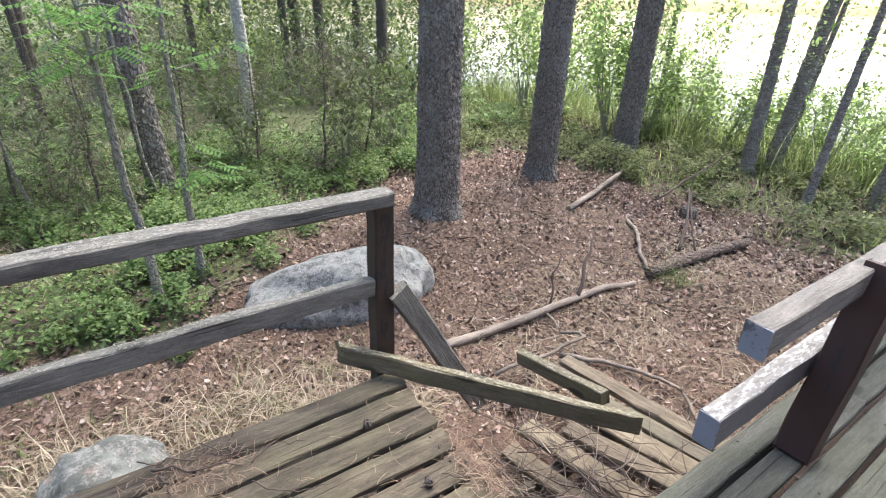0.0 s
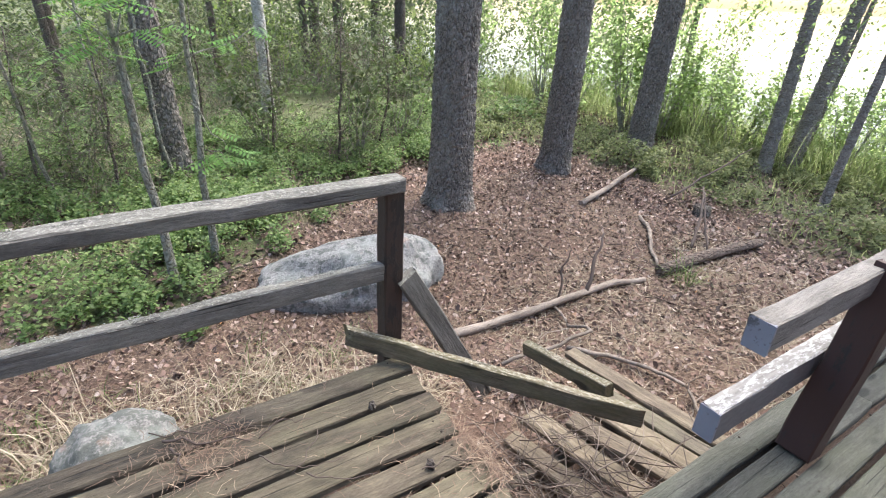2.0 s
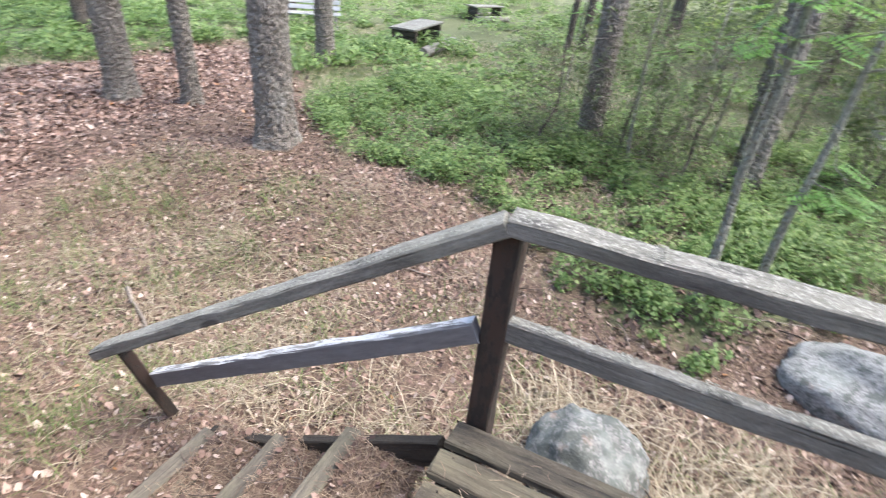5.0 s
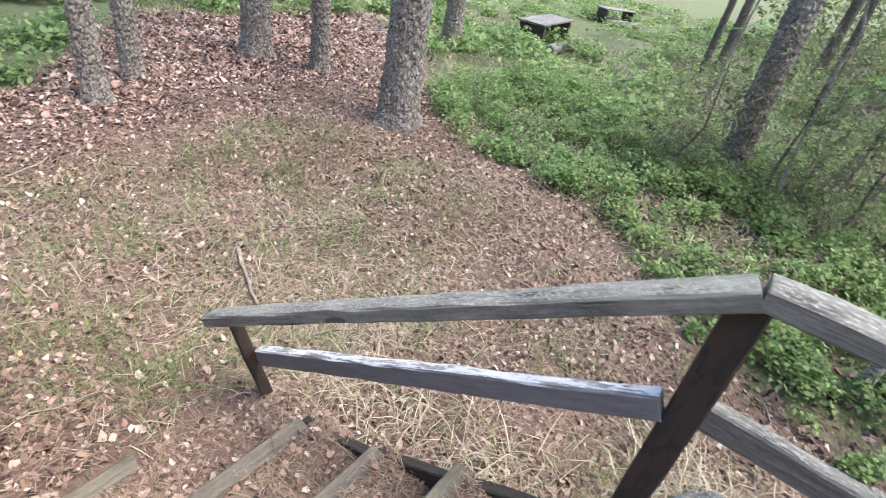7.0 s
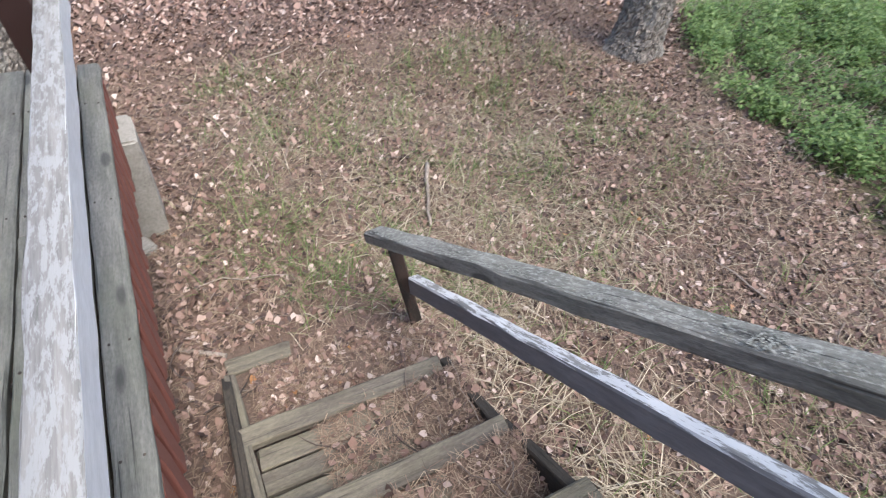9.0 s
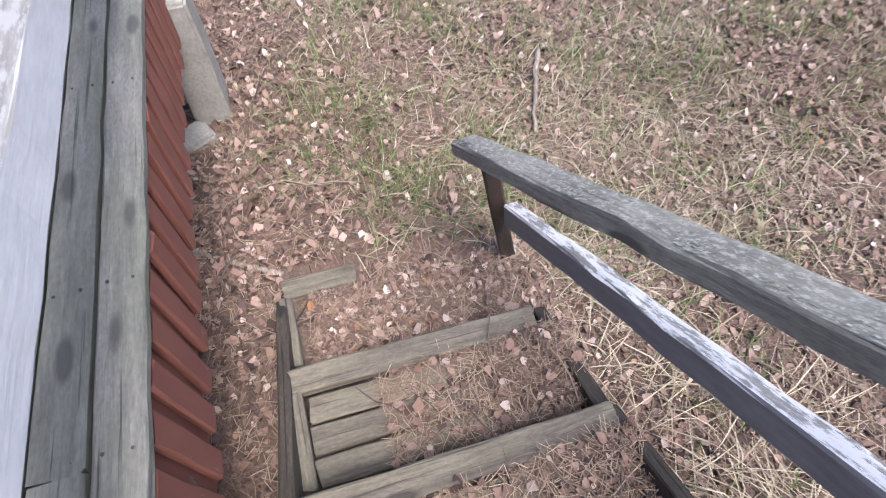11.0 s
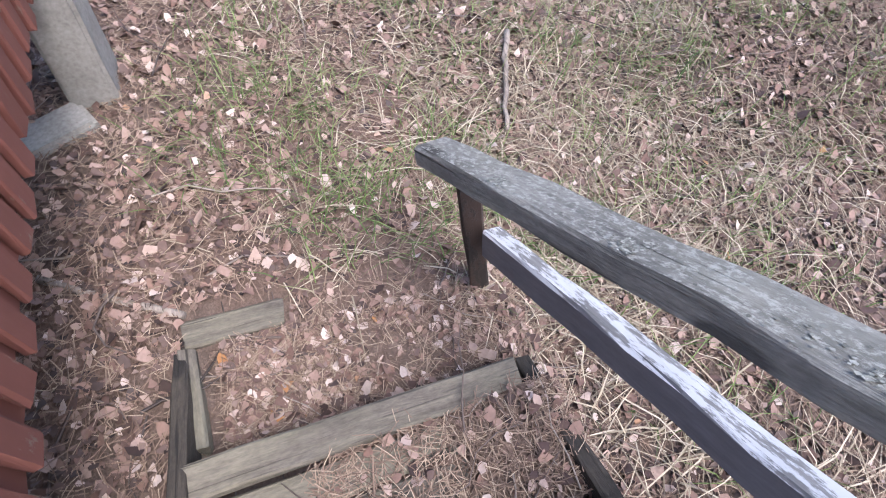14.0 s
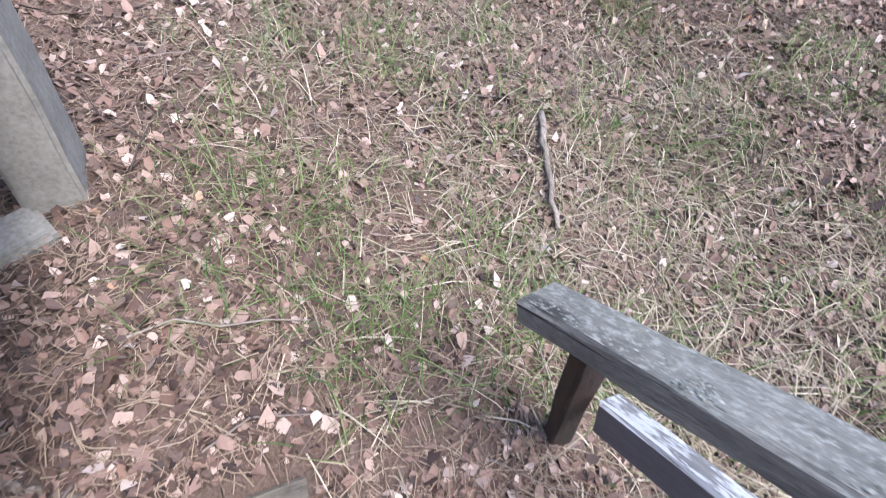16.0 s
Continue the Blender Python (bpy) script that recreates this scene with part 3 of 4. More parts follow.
def porch_railing(x0, x1, posts, cap_left, rails):
    """Two rails on the outer side of stained posts; a rail is its y, z, width, height, paint and the cut of its end."""
    r = thing("porch_railing", "porch railing of peeling white-painted rails on dark red posts", "railing", group="porch railings")
    r.matrix_world = porch.matrix_world.copy()
    for y, z, w, tall, paint, cut in rails:
        a, b = (x0 + cut, x1) if cap_left else (x0, x1 - cut)
        rail = board("rail", (a, y, z), (b, y, z), w, tall, paint, r, "weathered rail with flaking white paint", bevel=0.004)
        s = -1 if cap_left else 1
        ends = 0.0 if cap_left else b - a
        board("rail_end", (ends - s * 0.004, 0, 0), (ends + s * 0.005, 0, 0), w + 0.001, tall + 0.001, M_ENDS, rail, "pale blue painted end", wear=0.0005, bevel=0.003)
    for px in posts:
        board("post", (px, -0.17, -0.002), (px + 0.17, -0.17, 0.74), 0.12, 0.12, M_REDPOST, r, "dark red stained post")
    return r


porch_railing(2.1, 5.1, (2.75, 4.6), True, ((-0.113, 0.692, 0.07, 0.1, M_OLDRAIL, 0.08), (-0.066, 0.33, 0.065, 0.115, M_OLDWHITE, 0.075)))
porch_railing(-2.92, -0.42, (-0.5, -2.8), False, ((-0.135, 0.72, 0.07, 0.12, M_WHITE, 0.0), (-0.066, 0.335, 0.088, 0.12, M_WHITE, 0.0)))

# unseen wall presumed behind the porch, added to shade its boards
porch_shade_wall = thing("wall_south", "unseen red wall behind the porch, added to shade it", "wall", kind="structure")
porch_shade_wall.matrix_world = porch.matrix_world.copy()
board("wall", (-2.98, -3.02, 1.3), (5.2, -3.02, 1.3), 0.18, 3.2, M_RED, porch_shade_wall)

# concrete pier at the porch's end
bm = bmesh.new()
bmesh.ops.create_cube(bm, size=1.0, matrix=Matrix.Diagonal((0.27, 0.16, 0.66, 1)))
bmesh.ops.bevel(bm, geom=bm.edges[:], offset=0.012, segments=2, affect="EDGES")
bmesh.ops.subdivide_edges(bm, edges=bm.edges[:], cuts=2, use_grid_fill=True)
for v in bm.verts:
    v.co += Vector((noise.noise(v.co * 9), noise.noise(v.co * 9 + Vector((5, 0, 0))), 0)) * 0.012
pier = part("concrete_pier", bm, M_CONCRETE, m=pose(-2.735, -1.145, -0.55, 0, 0, 3))
tagged(pier, "grey weathered concrete pier under the porch", "pier")

# landing
landing = thing("landing", "worn wooden landing deck of gapped mossy boards", "deck", kind="structure")
rng = np.random.default_rng(8)
for i in range(8):
    y = -0.058 - 0.1335 * i
    x0, x1 = 0.006 + 0.012 * rng.random(), 1.676 + 0.02 * (rng.random() - 0.5)
    board("plank", (x0, y, -0.02 + 0.004 * rng.random()), (x1, y + 0.006 * (rng.random() - 0.5), -0.02 + 0.004 * rng.random()), 0.109, 0.036, M_DECK, landing, wear=0.005)
for x in (0.06, 0.85, 1.6):
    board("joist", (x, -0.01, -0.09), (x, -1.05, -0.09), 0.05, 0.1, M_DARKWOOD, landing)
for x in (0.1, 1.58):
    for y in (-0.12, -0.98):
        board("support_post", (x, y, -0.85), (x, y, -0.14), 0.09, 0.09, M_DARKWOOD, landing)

# landing railing, with the stair rail that runs down from it
rail = thing("landing_railing", "weathered grey wooden railing with lichen on brown posts", "railing")
board("post", (0.075, 0.054, -0.8), (0.078, 0.054, 0.802), 0.085, 0.085, M_BROWNPOST, rail, "brown stained post")
board("post", (1.645, 0.066, -0.75), (1.668, 0.058, 0.802), 0.085, 0.085, M_BROWNPOST, rail, "brown stained post")
board("top_rail", (0.082, 0.006, 0.83), (1.685, 0.006, 0.83), 0.094, 0.055, M_RAIL, rail, "grey top rail crusted with lichen", wear=0.004)
board("lower_rail", (0.118, 0.045, 0.435), (1.612, 0.045, 0.438), 0.05, 0.082, M_RAIL, rail, "grey lower rail with flaking lichen", wear=0.004)
stair_rail = thing("stair_railing", "sloping weathered stair handrail with peeling paint and lichen", "railing")
board("top_rail", (0.078, 0.004, 0.826), (-1.63, -0.255, -0.232), 0.088, 0.052, M_RAIL, stair_rail, "grey handrail crusted with lichen", wear=0.004)
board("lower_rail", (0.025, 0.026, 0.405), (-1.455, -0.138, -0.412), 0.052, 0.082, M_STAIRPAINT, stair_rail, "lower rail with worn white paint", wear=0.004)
board("post", (-1.49, -0.03, -0.98), (-1.53, -0.215, -0.22), 0.05, 0.056, M_BROWNPOST, stair_rail, "short brown post")


def crust(parent, a, b, width, top, n, seed):
    """Lichen flakes on the upper side of a rail from a to b."""
    rng = np.random.default_rng(seed)
    a, b = np.array(a), np.array(b)
    t = rng.random(n)
    t = np.clip(t + 0.04 * np.sin(t * 40), 0.01, 0.99)
    p = a + (b - a) * t[:, None]
    p[:, 1] += rng.uniform(-width / 2, width / 2, n)
    p[:, 2] += top
    c = puff(p, rng, 0.0055, 0.1, 0.9)
    slope = (b[2] - a[2]) / abs(b[0] - a[0]) * (1 if b[0] > a[0] else -1)
    c[..., 2] += (c[..., 0] - p[:, None, 0]) * slope + 0.001
    tagged(soup("lichen", c, PUFF_FACES, M_LICHEN, parent=parent), "grey crusty lichen flakes", kind="stuff")


crust(rail, (0.1, 0.006, 0.83), (1.67, 0.006, 0.83), 0.082, 0.028, 1000, 1)
crust(rail, (0.13, 0.045, 0.436), (1.6, 0.045, 0.438), 0.045, 0.042, 900, 2)
crust(stair_rail, (0.05, 0.0, 0.81), (-1.61, -0.252, -0.22), 0.076, 0.03, 1500, 3)

# stairs down
stairs = thing("stairs", "old sunken wooden steps half filled with leaf litter", "stairs", kind="structure")
STEPS = [(-0.415, -0.28, -0.03), (-0.775, -0.49, -0.08), (-1.175, -0.625, -0.13), (-1.595, -0.765, -0.68)]  # x, top, outer end
for k, (x, z, y1) in enumerate(STEPS):
    board("nosing", (x, -0.985 + 0.012 * k, z - 0.022), (x, y1, z - 0.025), 0.084, 0.045, M_STEP, stairs)
    if k < 3:
        for j in range(3):
            bx = x + 0.095 + 0.093 * j
            board("tread_board", (bx, -0.915, z - 0.04), (bx, -0.12, z - 0.045), 0.084, 0.03, M_STEP, stairs)
    if k:
        board("side_board", (x + 0.33, -0.945, z + 0.01), (x + 0.05, -0.95, z - 0.018), 0.05, 0.05, M_STEP, stairs)
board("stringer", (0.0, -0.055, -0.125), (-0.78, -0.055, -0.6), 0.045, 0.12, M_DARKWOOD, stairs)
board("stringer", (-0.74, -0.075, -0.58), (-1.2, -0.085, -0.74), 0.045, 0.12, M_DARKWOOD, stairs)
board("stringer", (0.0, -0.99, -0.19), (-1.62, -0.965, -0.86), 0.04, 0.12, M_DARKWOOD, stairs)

# broken stairs on the other side
fallen = thing("broken_stairs", "collapsed wooden stair flight with tilted loose treads", "stairs")
# far end, near end and width of each loose tread
TREADS = [((2.10, -0.36), (2.24, -1.12), 0.10), ((2.25, -0.30), (2.40, -1.10), 0.115), ((2.425, -0.43), (2.585, -1.0), 0.105), ((2.59, -0.45), (2.72, -1.08), 0.12),
          ((2.70, -0.24), (2.855, -1.10), 0.095), ((2.81, -0.02), (2.965, -1.10), 0.098)]
for k, (far, near, w) in enumerate(TREADS):
    sink = (0.03, 0.0, 0.005, 0.0, 0.015, 0.01)[k]
    board("tread_board", (*far, -0.385 - sink), (*near, -0.355 - sink), w, 0.034, M_PALE if k != 4 else M_STEP, fallen, wear=0.005)
board("stringer", (1.78, -0.56, -0.47), (3.0, -0.52, -0.475), 0.05, 0.1, M_STEP, fallen)
board("stringer", (1.78, -1.02, -0.47), (3.0, -1.0, -0.475), 0.05, 0.1, M_STEP, fallen)
board("loose_beam", (2.63, 0.17, -0.42), (2.66, -0.44, -0.30), 0.055, 0.085, M_PLANK, fallen)
plank = board("fallen_plank", (1.475, 0.115, 0.105), (2.42, -0.77, -0.075), 0.04, 0.092, M_PLANK, wear=0.005, split=1.0)
tagged(plank, "long mossy plank fallen across the landing's broken edge", "plank")
brace = board("fallen_rail", (1.72, 0.02, 0.40), (2.28, 0.1, -0.58), 0.04, 0.1, M_RAIL, wear=0.004)
tagged(brace, "grey broken stair rail hanging from the post to the ground", "plank")

# ---- boulders ----


def boulder(name, label, at, size, seed, turn, wedge=0.0, material=None):
    bm = bmesh.new()
    bmesh.ops.create_icosphere(bm, subdivisions=5, radius=1)
    off = Vector((seed * 3.1, seed * 1.7, 0))
    for v in bm.verts:
        p = v.co.copy()
        n = noise.fractal(p * 1.1 + off, 0.9, 2.0, 4) * 0.22 + noise.noise(p * 5 + off) * 0.02
        q = p * (1 + n)
        q.z = math.copysign(abs(q.z) ** 0.8, q.z) * (1 + wedge * q.x)
        v.co = Vector((q.x * size[0], q.y * size[1], q.z * size[2]))
    for f in bm.faces:
        f.smooth = True
    ob = part(name, bm, material or M_ROCK, m=pose(*at, 0, 0, turn))
    return tagged(ob, label, "boulder")


boulder("boulder", "large flat grey granite boulder with lichen, half sunk", (2.11, 1.71, -0.62), (0.72, 0.40, 0.34), 1, -18, 0.28)
boulder("boulder", "small rounded grey boulder with dark moss beside the landing", (0.48, 0.48, -0.60), (0.27, 0.23, 0.32), 4, 10, 0.0, M_MOSSROCK)
boulder("boulder", "pale grey boulder in the grass beyond the clearing", (-8.07, -0.57, -0.6), (0.55, 0.6, 0.6), 7, 40)

# ---- trees ----


def trunk_bm(radius, tall, lean, seed, sides=28, rough=0.045):
    """A trunk with root flare and, on stout trees, raised bark plates."""
    rng = np.random.default_rng(seed)
    scaly = sides > 40
    step = 0.026 if scaly else 0.045
    zs = np.concatenate([np.arange(-0.25, 3.0, step), np.arange(3.0, tall, 0.6), [tall]])
    bm = bmesh.new()
    rings = []
    off = Vector((seed * 1.3, seed * 2.7, 0))
    for z in zs:
        t = max(z, 0) / tall
        r = radius * (1 - 0.8 * t) * (1 + 0.36 * math.exp(-max(z, 0) / 0.14))
        cx, cy = lean[0] * z + 0.02 * math.sin(z * 1.1 + seed), lean[1] * z + 0.02 * math.cos(z * 0.9 + seed)
        ring = []
        for k in range(sides):
            a = 2 * math.pi * k / sides
            d = Vector((math.cos(a), math.sin(a), 0))
            root = 0.10 * math.exp(-max(z, 0) / 0.12) * math.sin(5 * a + seed)
            n = noise.noise(Vector((d.x * 3, d.y * 3, z * 1.2)) + off) * 0.05
            bump_out = rng.normal(0, rough * radius)
            if scaly and z < 3.0:
                q = Vector((d.x * radius * 26, d.y * radius * 26, z * 17)) + off
                dist, pts = noise.voronoi(q)
                plate = min(1.0, (dist[1] - dist[0]) * 3.5)
                bump_out = 0.017 * plate + 0.014 * plate * noise.noise(pts[0] * 7.3) + rng.normal(0, 0.0015)
            rr = r * (1 + n + root) + bump_out
            ring.append(bm.verts.new((cx + d.x * rr, cy + d.y * rr, z)))
        rings.append(ring)
    for a, b2 in zip(rings, rings[1:]):
        for k in range(sides):
            bm.faces.new((a[k], a[(k + 1) % sides], b2[(k + 1) % sides], b2[k])).smooth = not scaly
    bm.faces.new(rings[-1])
    return bm


def crown(parent, tall, lean, radius, low, n, rng, material, size, squash=0.25):
    pts = []
    for _ in range(26):
        h = low + (tall - low) * rng.random() ** 0.8
        a = rng.random() * 6.28
        reach = radius * (1.1 - 0.8 * (h - low) / (tall - low)) * (0.5 + 0.6 * rng.random())
        c = np.array([lean[0] * h + math.cos(a) * reach, lean[1] * h + math.sin(a) * reach, h])
        pts.append(c + rng.normal(0, 1, (n // 26, 3)) * np.array([0.45, 0.45, 0.22]))
    return soup("crown", puff(np.concatenate(pts), rng, size, 0.7, squash), PUFF_FACES, material, parent=parent)


def tree(name, label, x, y, diam, seed, material=None, tall=14.0, lean=(0, 0), leafy=False, sides=28, low=0.0):
    rng = np.random.default_rng(seed)
    z = float(height(x, y))
    t = thing(name, label, "tree", (x, y, z), group="forest trees")
    part("trunk", trunk_bm(diam / 2, tall, lean, seed, sides), material or M_PINE, t)
    for i in range(7):
        h = tall * (0.5 + 0.07 * i)
        a = i * 2.4 + seed
        ln = 1.6 - 0.14 * i
        p0 = (lean[0] * h, lean[1] * h, h)
        p1 = (lean[0] * h + math.cos(a) * ln, lean[1] * h + math.sin(a) * ln, h + 0.4)
        part("limb", tube_bm(wobble(p0, p1, 5, 0.05, seed + i), np.linspace(0.05, 0.012, 6), 6), material or M_PINE, t)
    crown(t, tall + 0.6, lean, 1.9, tall * 0.55, 390, rng, M_SHRUB if leafy else M_NEEDLE, 0.11 if leafy else 0.3, 0.6 if leafy else 0.2)
    if low:
        crown(t, 3.4, lean, 0.8, low, 620, rng, M_SHORE, 0.04, 0.6).name = "low_foliage"
    return t


PINES = [(3.64, 2.7, 0.44, 0.01, 0), (5.52, 3.11, 0.36, 0.035, 0.0), (7.25, 3.16, 0.33, 0.05, 0), (-3.3, 2.86, 0.37, 0, 0), (-5.97, 3.07, 0.33, 0, 0),
         (-5.1, 3.34, 0.2, 0, 0), (-5.39, 6.48, 0.3, 0, 0), (-0.48, 5.07, 0.26, 0.0, 0), (1.25, 4.67, 0.27, -0.02, 0), (-5.32, 0.88, 0.19, -0.03, 0),
         (-5.79, 1.43, 0.18, -0.03, 0), (-4.21, -1.84, 0.42, 0, 0)]
for i, (x, y, d, lx, ly) in enumerate(PINES):
    tree("pine_tree", "tall pine with rough grey scaly bark", x, y, d, 20 + i, M_PINE, 14 + (i % 4), (lx, ly), False, 72 if d > 0.3 else 48)
tree("birch_tree", "slim pale-barked birch among dark trunks", 2.94, 7.19, 0.2, 50, M_BIRCH, 12, (-0.02, 0), True, 20)
DARK = [(5.82, 13.2, 0.3), (5.8, 11.33, 0.26), (6.9, 10.19, 0.28), (4.17, 16.07, 0.35), (2.06, 19.79, 0.35), (-2.28, 11.58, 0.16), (0, 9.97, 0.14), (5.08, 11.83, 0.2),
        (7.8, 13.55, 0.26), (8.77, 10.97, 0.2), (-0.33, 16.33, 0.3), (-2.21, 13.13, 0.22), (3.03, 12.14, 0.16), (1.56, 8.96, 0.12), (-8.36, 9.21, 0.3), (-9.82, 5.26, 0.3), (-11.27, 1.32, 0.3), (-9.15, -2.4, 0.3)]
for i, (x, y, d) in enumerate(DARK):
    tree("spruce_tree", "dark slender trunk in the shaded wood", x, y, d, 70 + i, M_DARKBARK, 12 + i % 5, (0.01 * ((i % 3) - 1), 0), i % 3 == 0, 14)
SHORE = [(8.37, 1.89, 0.19, 0.05, 0.02), (8.83, 1.75, 0.22, 0.11, -0.03), (7.44, 0.66, 0.1, 0.10, 0.0), (8.35, 0.28, 0.12, 0.0, 0.0), (9.16, 1.8, 0.08, 0.16, -0.02), (9.72, 4.42, 0.12, 0.1, 0.05)]
for i, (x, y, d, lx, ly) in enumerate(SHORE):
    tree("shore_birch", "leaning young birch with mottled bark by the lake", x, y, d, 110 + i, M_SHOREBARK, 8 + i % 2, (lx, ly), True, 14, 1.3)

# ---- undergrowth ----



def clear_of_deck(x, y):
    deck = (x > -0.02) & (x < 1.7) & (y > -1.12) & (y < 0.02)
    porch_a = y < np.where(x < -0.3, -1.75, -1.08 + 0.014 * x)
    stair = ((x > -1.56) | (x > -1.67) & (y < -0.66)) & (x <= 0) & (y > -0.955) & (y < -0.08)
    return ~(deck | (porch_a & (x > -3.1)) | stair)


def scatter(n, x0, x1, y0, y1, seed, weight):
    rng = np.random.default_rng(seed)
    x, y = rng.uniform(x0, x1, n), rng.uniform(y0, y1, n)
    k = rng.random(n) < weight(x, y)
    return x[k], y[k], rng


def brown(x, y):
    return (1 - green_area(x, y)) * clear_of_deck(x, y)


x, y, rng = scatter(250000, -5.2, 6.8, -2.2, 4.4, 31, lambda x, y: brown(x, y) * (0.75 + 0.25 * np.sin(2.7 * x) * np.sin(3.1 * y + x)))
half = len(x) * 2 // 5
soup("leaf_crumbs", lay(x[half:], y[half:], rng, 0.021, lift=0.006), LEAF_FACES, M_CRUMB, label="crumbled dark leaf fragments and bark on the soil", category="fallen leaves")
x, y = x[:half], y[:half]
soup("leaf_litter", lay(x, y, rng, 0.029, curl=0.32), LEAF_FACES, M_LITTER, label="brown and pale dry birch leaves strewn over the forest floor", category="fallen leaves")
x, y, rng = scatter(50000, -12.0, 9.0, -9.0, 12, 32, lambda x, y: brown(x, y) * ((x < -5) | (y > 4.2) | (y < -2)))
soup("far_leaf_litter", lay(x, y, rng, 0.055), LEAF_FACES, M_LITTER, label="dry leaves covering the open ground between the pines", category="fallen leaves")
x, y, rng = scatter(60000, -9.5, -5.2, -3.0, 6.0, 35, lambda x, y: brown(x, y))
soup("clearing_leaves", lay(x, y, rng, 0.032), LEAF_FACES, M_LITTER, label="dry leaves under the pines of the clearing", category="fallen leaves")
x, y, rng = scatter(60000, -4.0, 10.0, -3.0, 6.5, 36, lambda x, y: 0.8 * green_area(x, y))
soup("undergrowth_leaves", lay(x, y, rng, 0.042), LEAF_FACES, M_CRUMB, label="dark damp leaves between the bilberry bushes", category="fallen leaves")
x, y, rng = scatter(110000, -4.5, 5.5, -1.8, 3.2, 33, lambda x, y: brown(x, y))
soup("needle_litter", needles(x, y, height(x, y) + 0.008, rng, 0.075, 0.0012), NEEDLE_FACES, M_FALLNEEDLE, label="reddish fallen pine needles covering the ground", category="pine needles")
x, y, rng = scatter(1700, -4.5, 5.8, -1.8, 3.2, 34, lambda x, y: brown(x, y) * np.where(x > 2.6, 1.0, 0.45))
soup("twig_litter", twig_soup(x, y, height(x, y), rng, 0.3, 0.0045), TWIG_FACES, M_TWIG, label="thin dry twigs lying about on the leaves", category="twigs")


def tufts(spots, per, spread, seed):
    rng = np.random.default_rng(seed)
    c = np.repeat(np.array(spots), per, 0)
    return c[:, 0] + rng.normal(0, spread, len(c)), c[:, 1] + rng.normal(0, spread, len(c)), rng


def grass(name, spots, per, spread, seed, length, width, droop, upright, lean, material, label, category):
    x, y, rng = tufts(spots, per, spread, seed)
    k = clear_of_deck(x, y)
    x, y = x[k], y[k]
    soup(name, blades(x, y, height(x, y), rng, length, width, droop, upright, lean), BLADE_FACES, material, label=label, category=category)


rng0 = np.random.default_rng(40)


def around(n, x0, x1, y0, y1):
    return list(zip(rng0.uniform(x0, x1, n), rng0.uniform(y0, y1, n)))


grass("dry_grass", around(260, -4.4, -0.2, -0.7, 2.6) + around(90, -2.6, -1.2, 0.0, 1.4) + around(150, 2.6, 6.0, -1.2, 1.0), 26, 0.11, 41, 0.23, 0.0022, 0.85, 0.5, 1.0,
      M_STRAW, "tangled dry straw-coloured grass lying over the leaves", "dry grass")
grass("straw_by_landing", around(75, 0.1, 2.0, 0.12, 1.0) + around(26, 0.9, 1.6, 0.15, 0.6) + around(11, -1.5, -0.2, 0.05, 0.45), 30, 0.09, 42, 0.34, 0.0026, 0.95, 0.8, 0.75,
      M_STRAW, "long pale bleached grass matted beside the landing", "dry grass")
grass("green_grass", around(210, -4.2, -1.6, -0.7, 2.3) + around(40, -1.7, 0.2, 0.1, 1.8) + around(9, -2.75, -2.1, -0.95, -0.6) + around(14, 0.0, 2.0, 0.3, 1.3), 20, 0.08, 43, 0.17, 0.002, 0.5, 0.9, 0.6,
      M_GRASS, "thin fresh green grass tufts among dry leaves", "grass")
grass("grass_tuft", [(4.55, 0.42)], 60, 0.07, 45, 0.3, 0.003, 0.5, 1.0, 0.5, M_GRASS, "yellow-green grass tuft beside the fallen log", "grass")
x, y, rng = scatter(10000, 5.5, 13.5, -4.0, 9.0, 44, lambda x, y: 0.8 * green_area(x, y))
soup("shore_grass", blades(x, y, height(x, y), rng, 0.3, 0.004, 0.5, 1.0, 0.4), BLADE_FACES, M_REED, label="tall fresh green grass and reeds along the shore", category="grass")

x, y, rng = scatter(9000, 8.5, 12.5, 0.5, 9.0, 46, lambda x, y: 0.35 + 0.65 * (np.sin(2.1 * x + y) > -0.2))
soup("reeds", blades(x, y, height(x, y), rng, 0.75, 0.006, 0.3, 1.0, 0.2), BLADE_FACES, M_REED, label="tall pale yellow-green reeds by the water", category="reeds")
x, y, rng = scatter(42000, -9.0, 2.5, 2.6, 12.0, 47, lambda x, y: green_area(x, y))
k = len(x) * 2 // 5
soup("meadow_grass", blades(x[:k], y[:k], height(x[:k], y[:k]), rng, 0.2, 0.004, 0.6, 0.9, 0.5), BLADE_FACES, M_GRASS, label="short green grass around the picnic tables", category="grass")
soup("meadow_straw", blades(x[k:], y[k:], height(x[k:], y[k:]), rng, 0.18, 0.004, 0.8, 0.8, 0.8), BLADE_FACES, M_STRAW, label="dry yellow grass mixed into the green", category="dry grass")


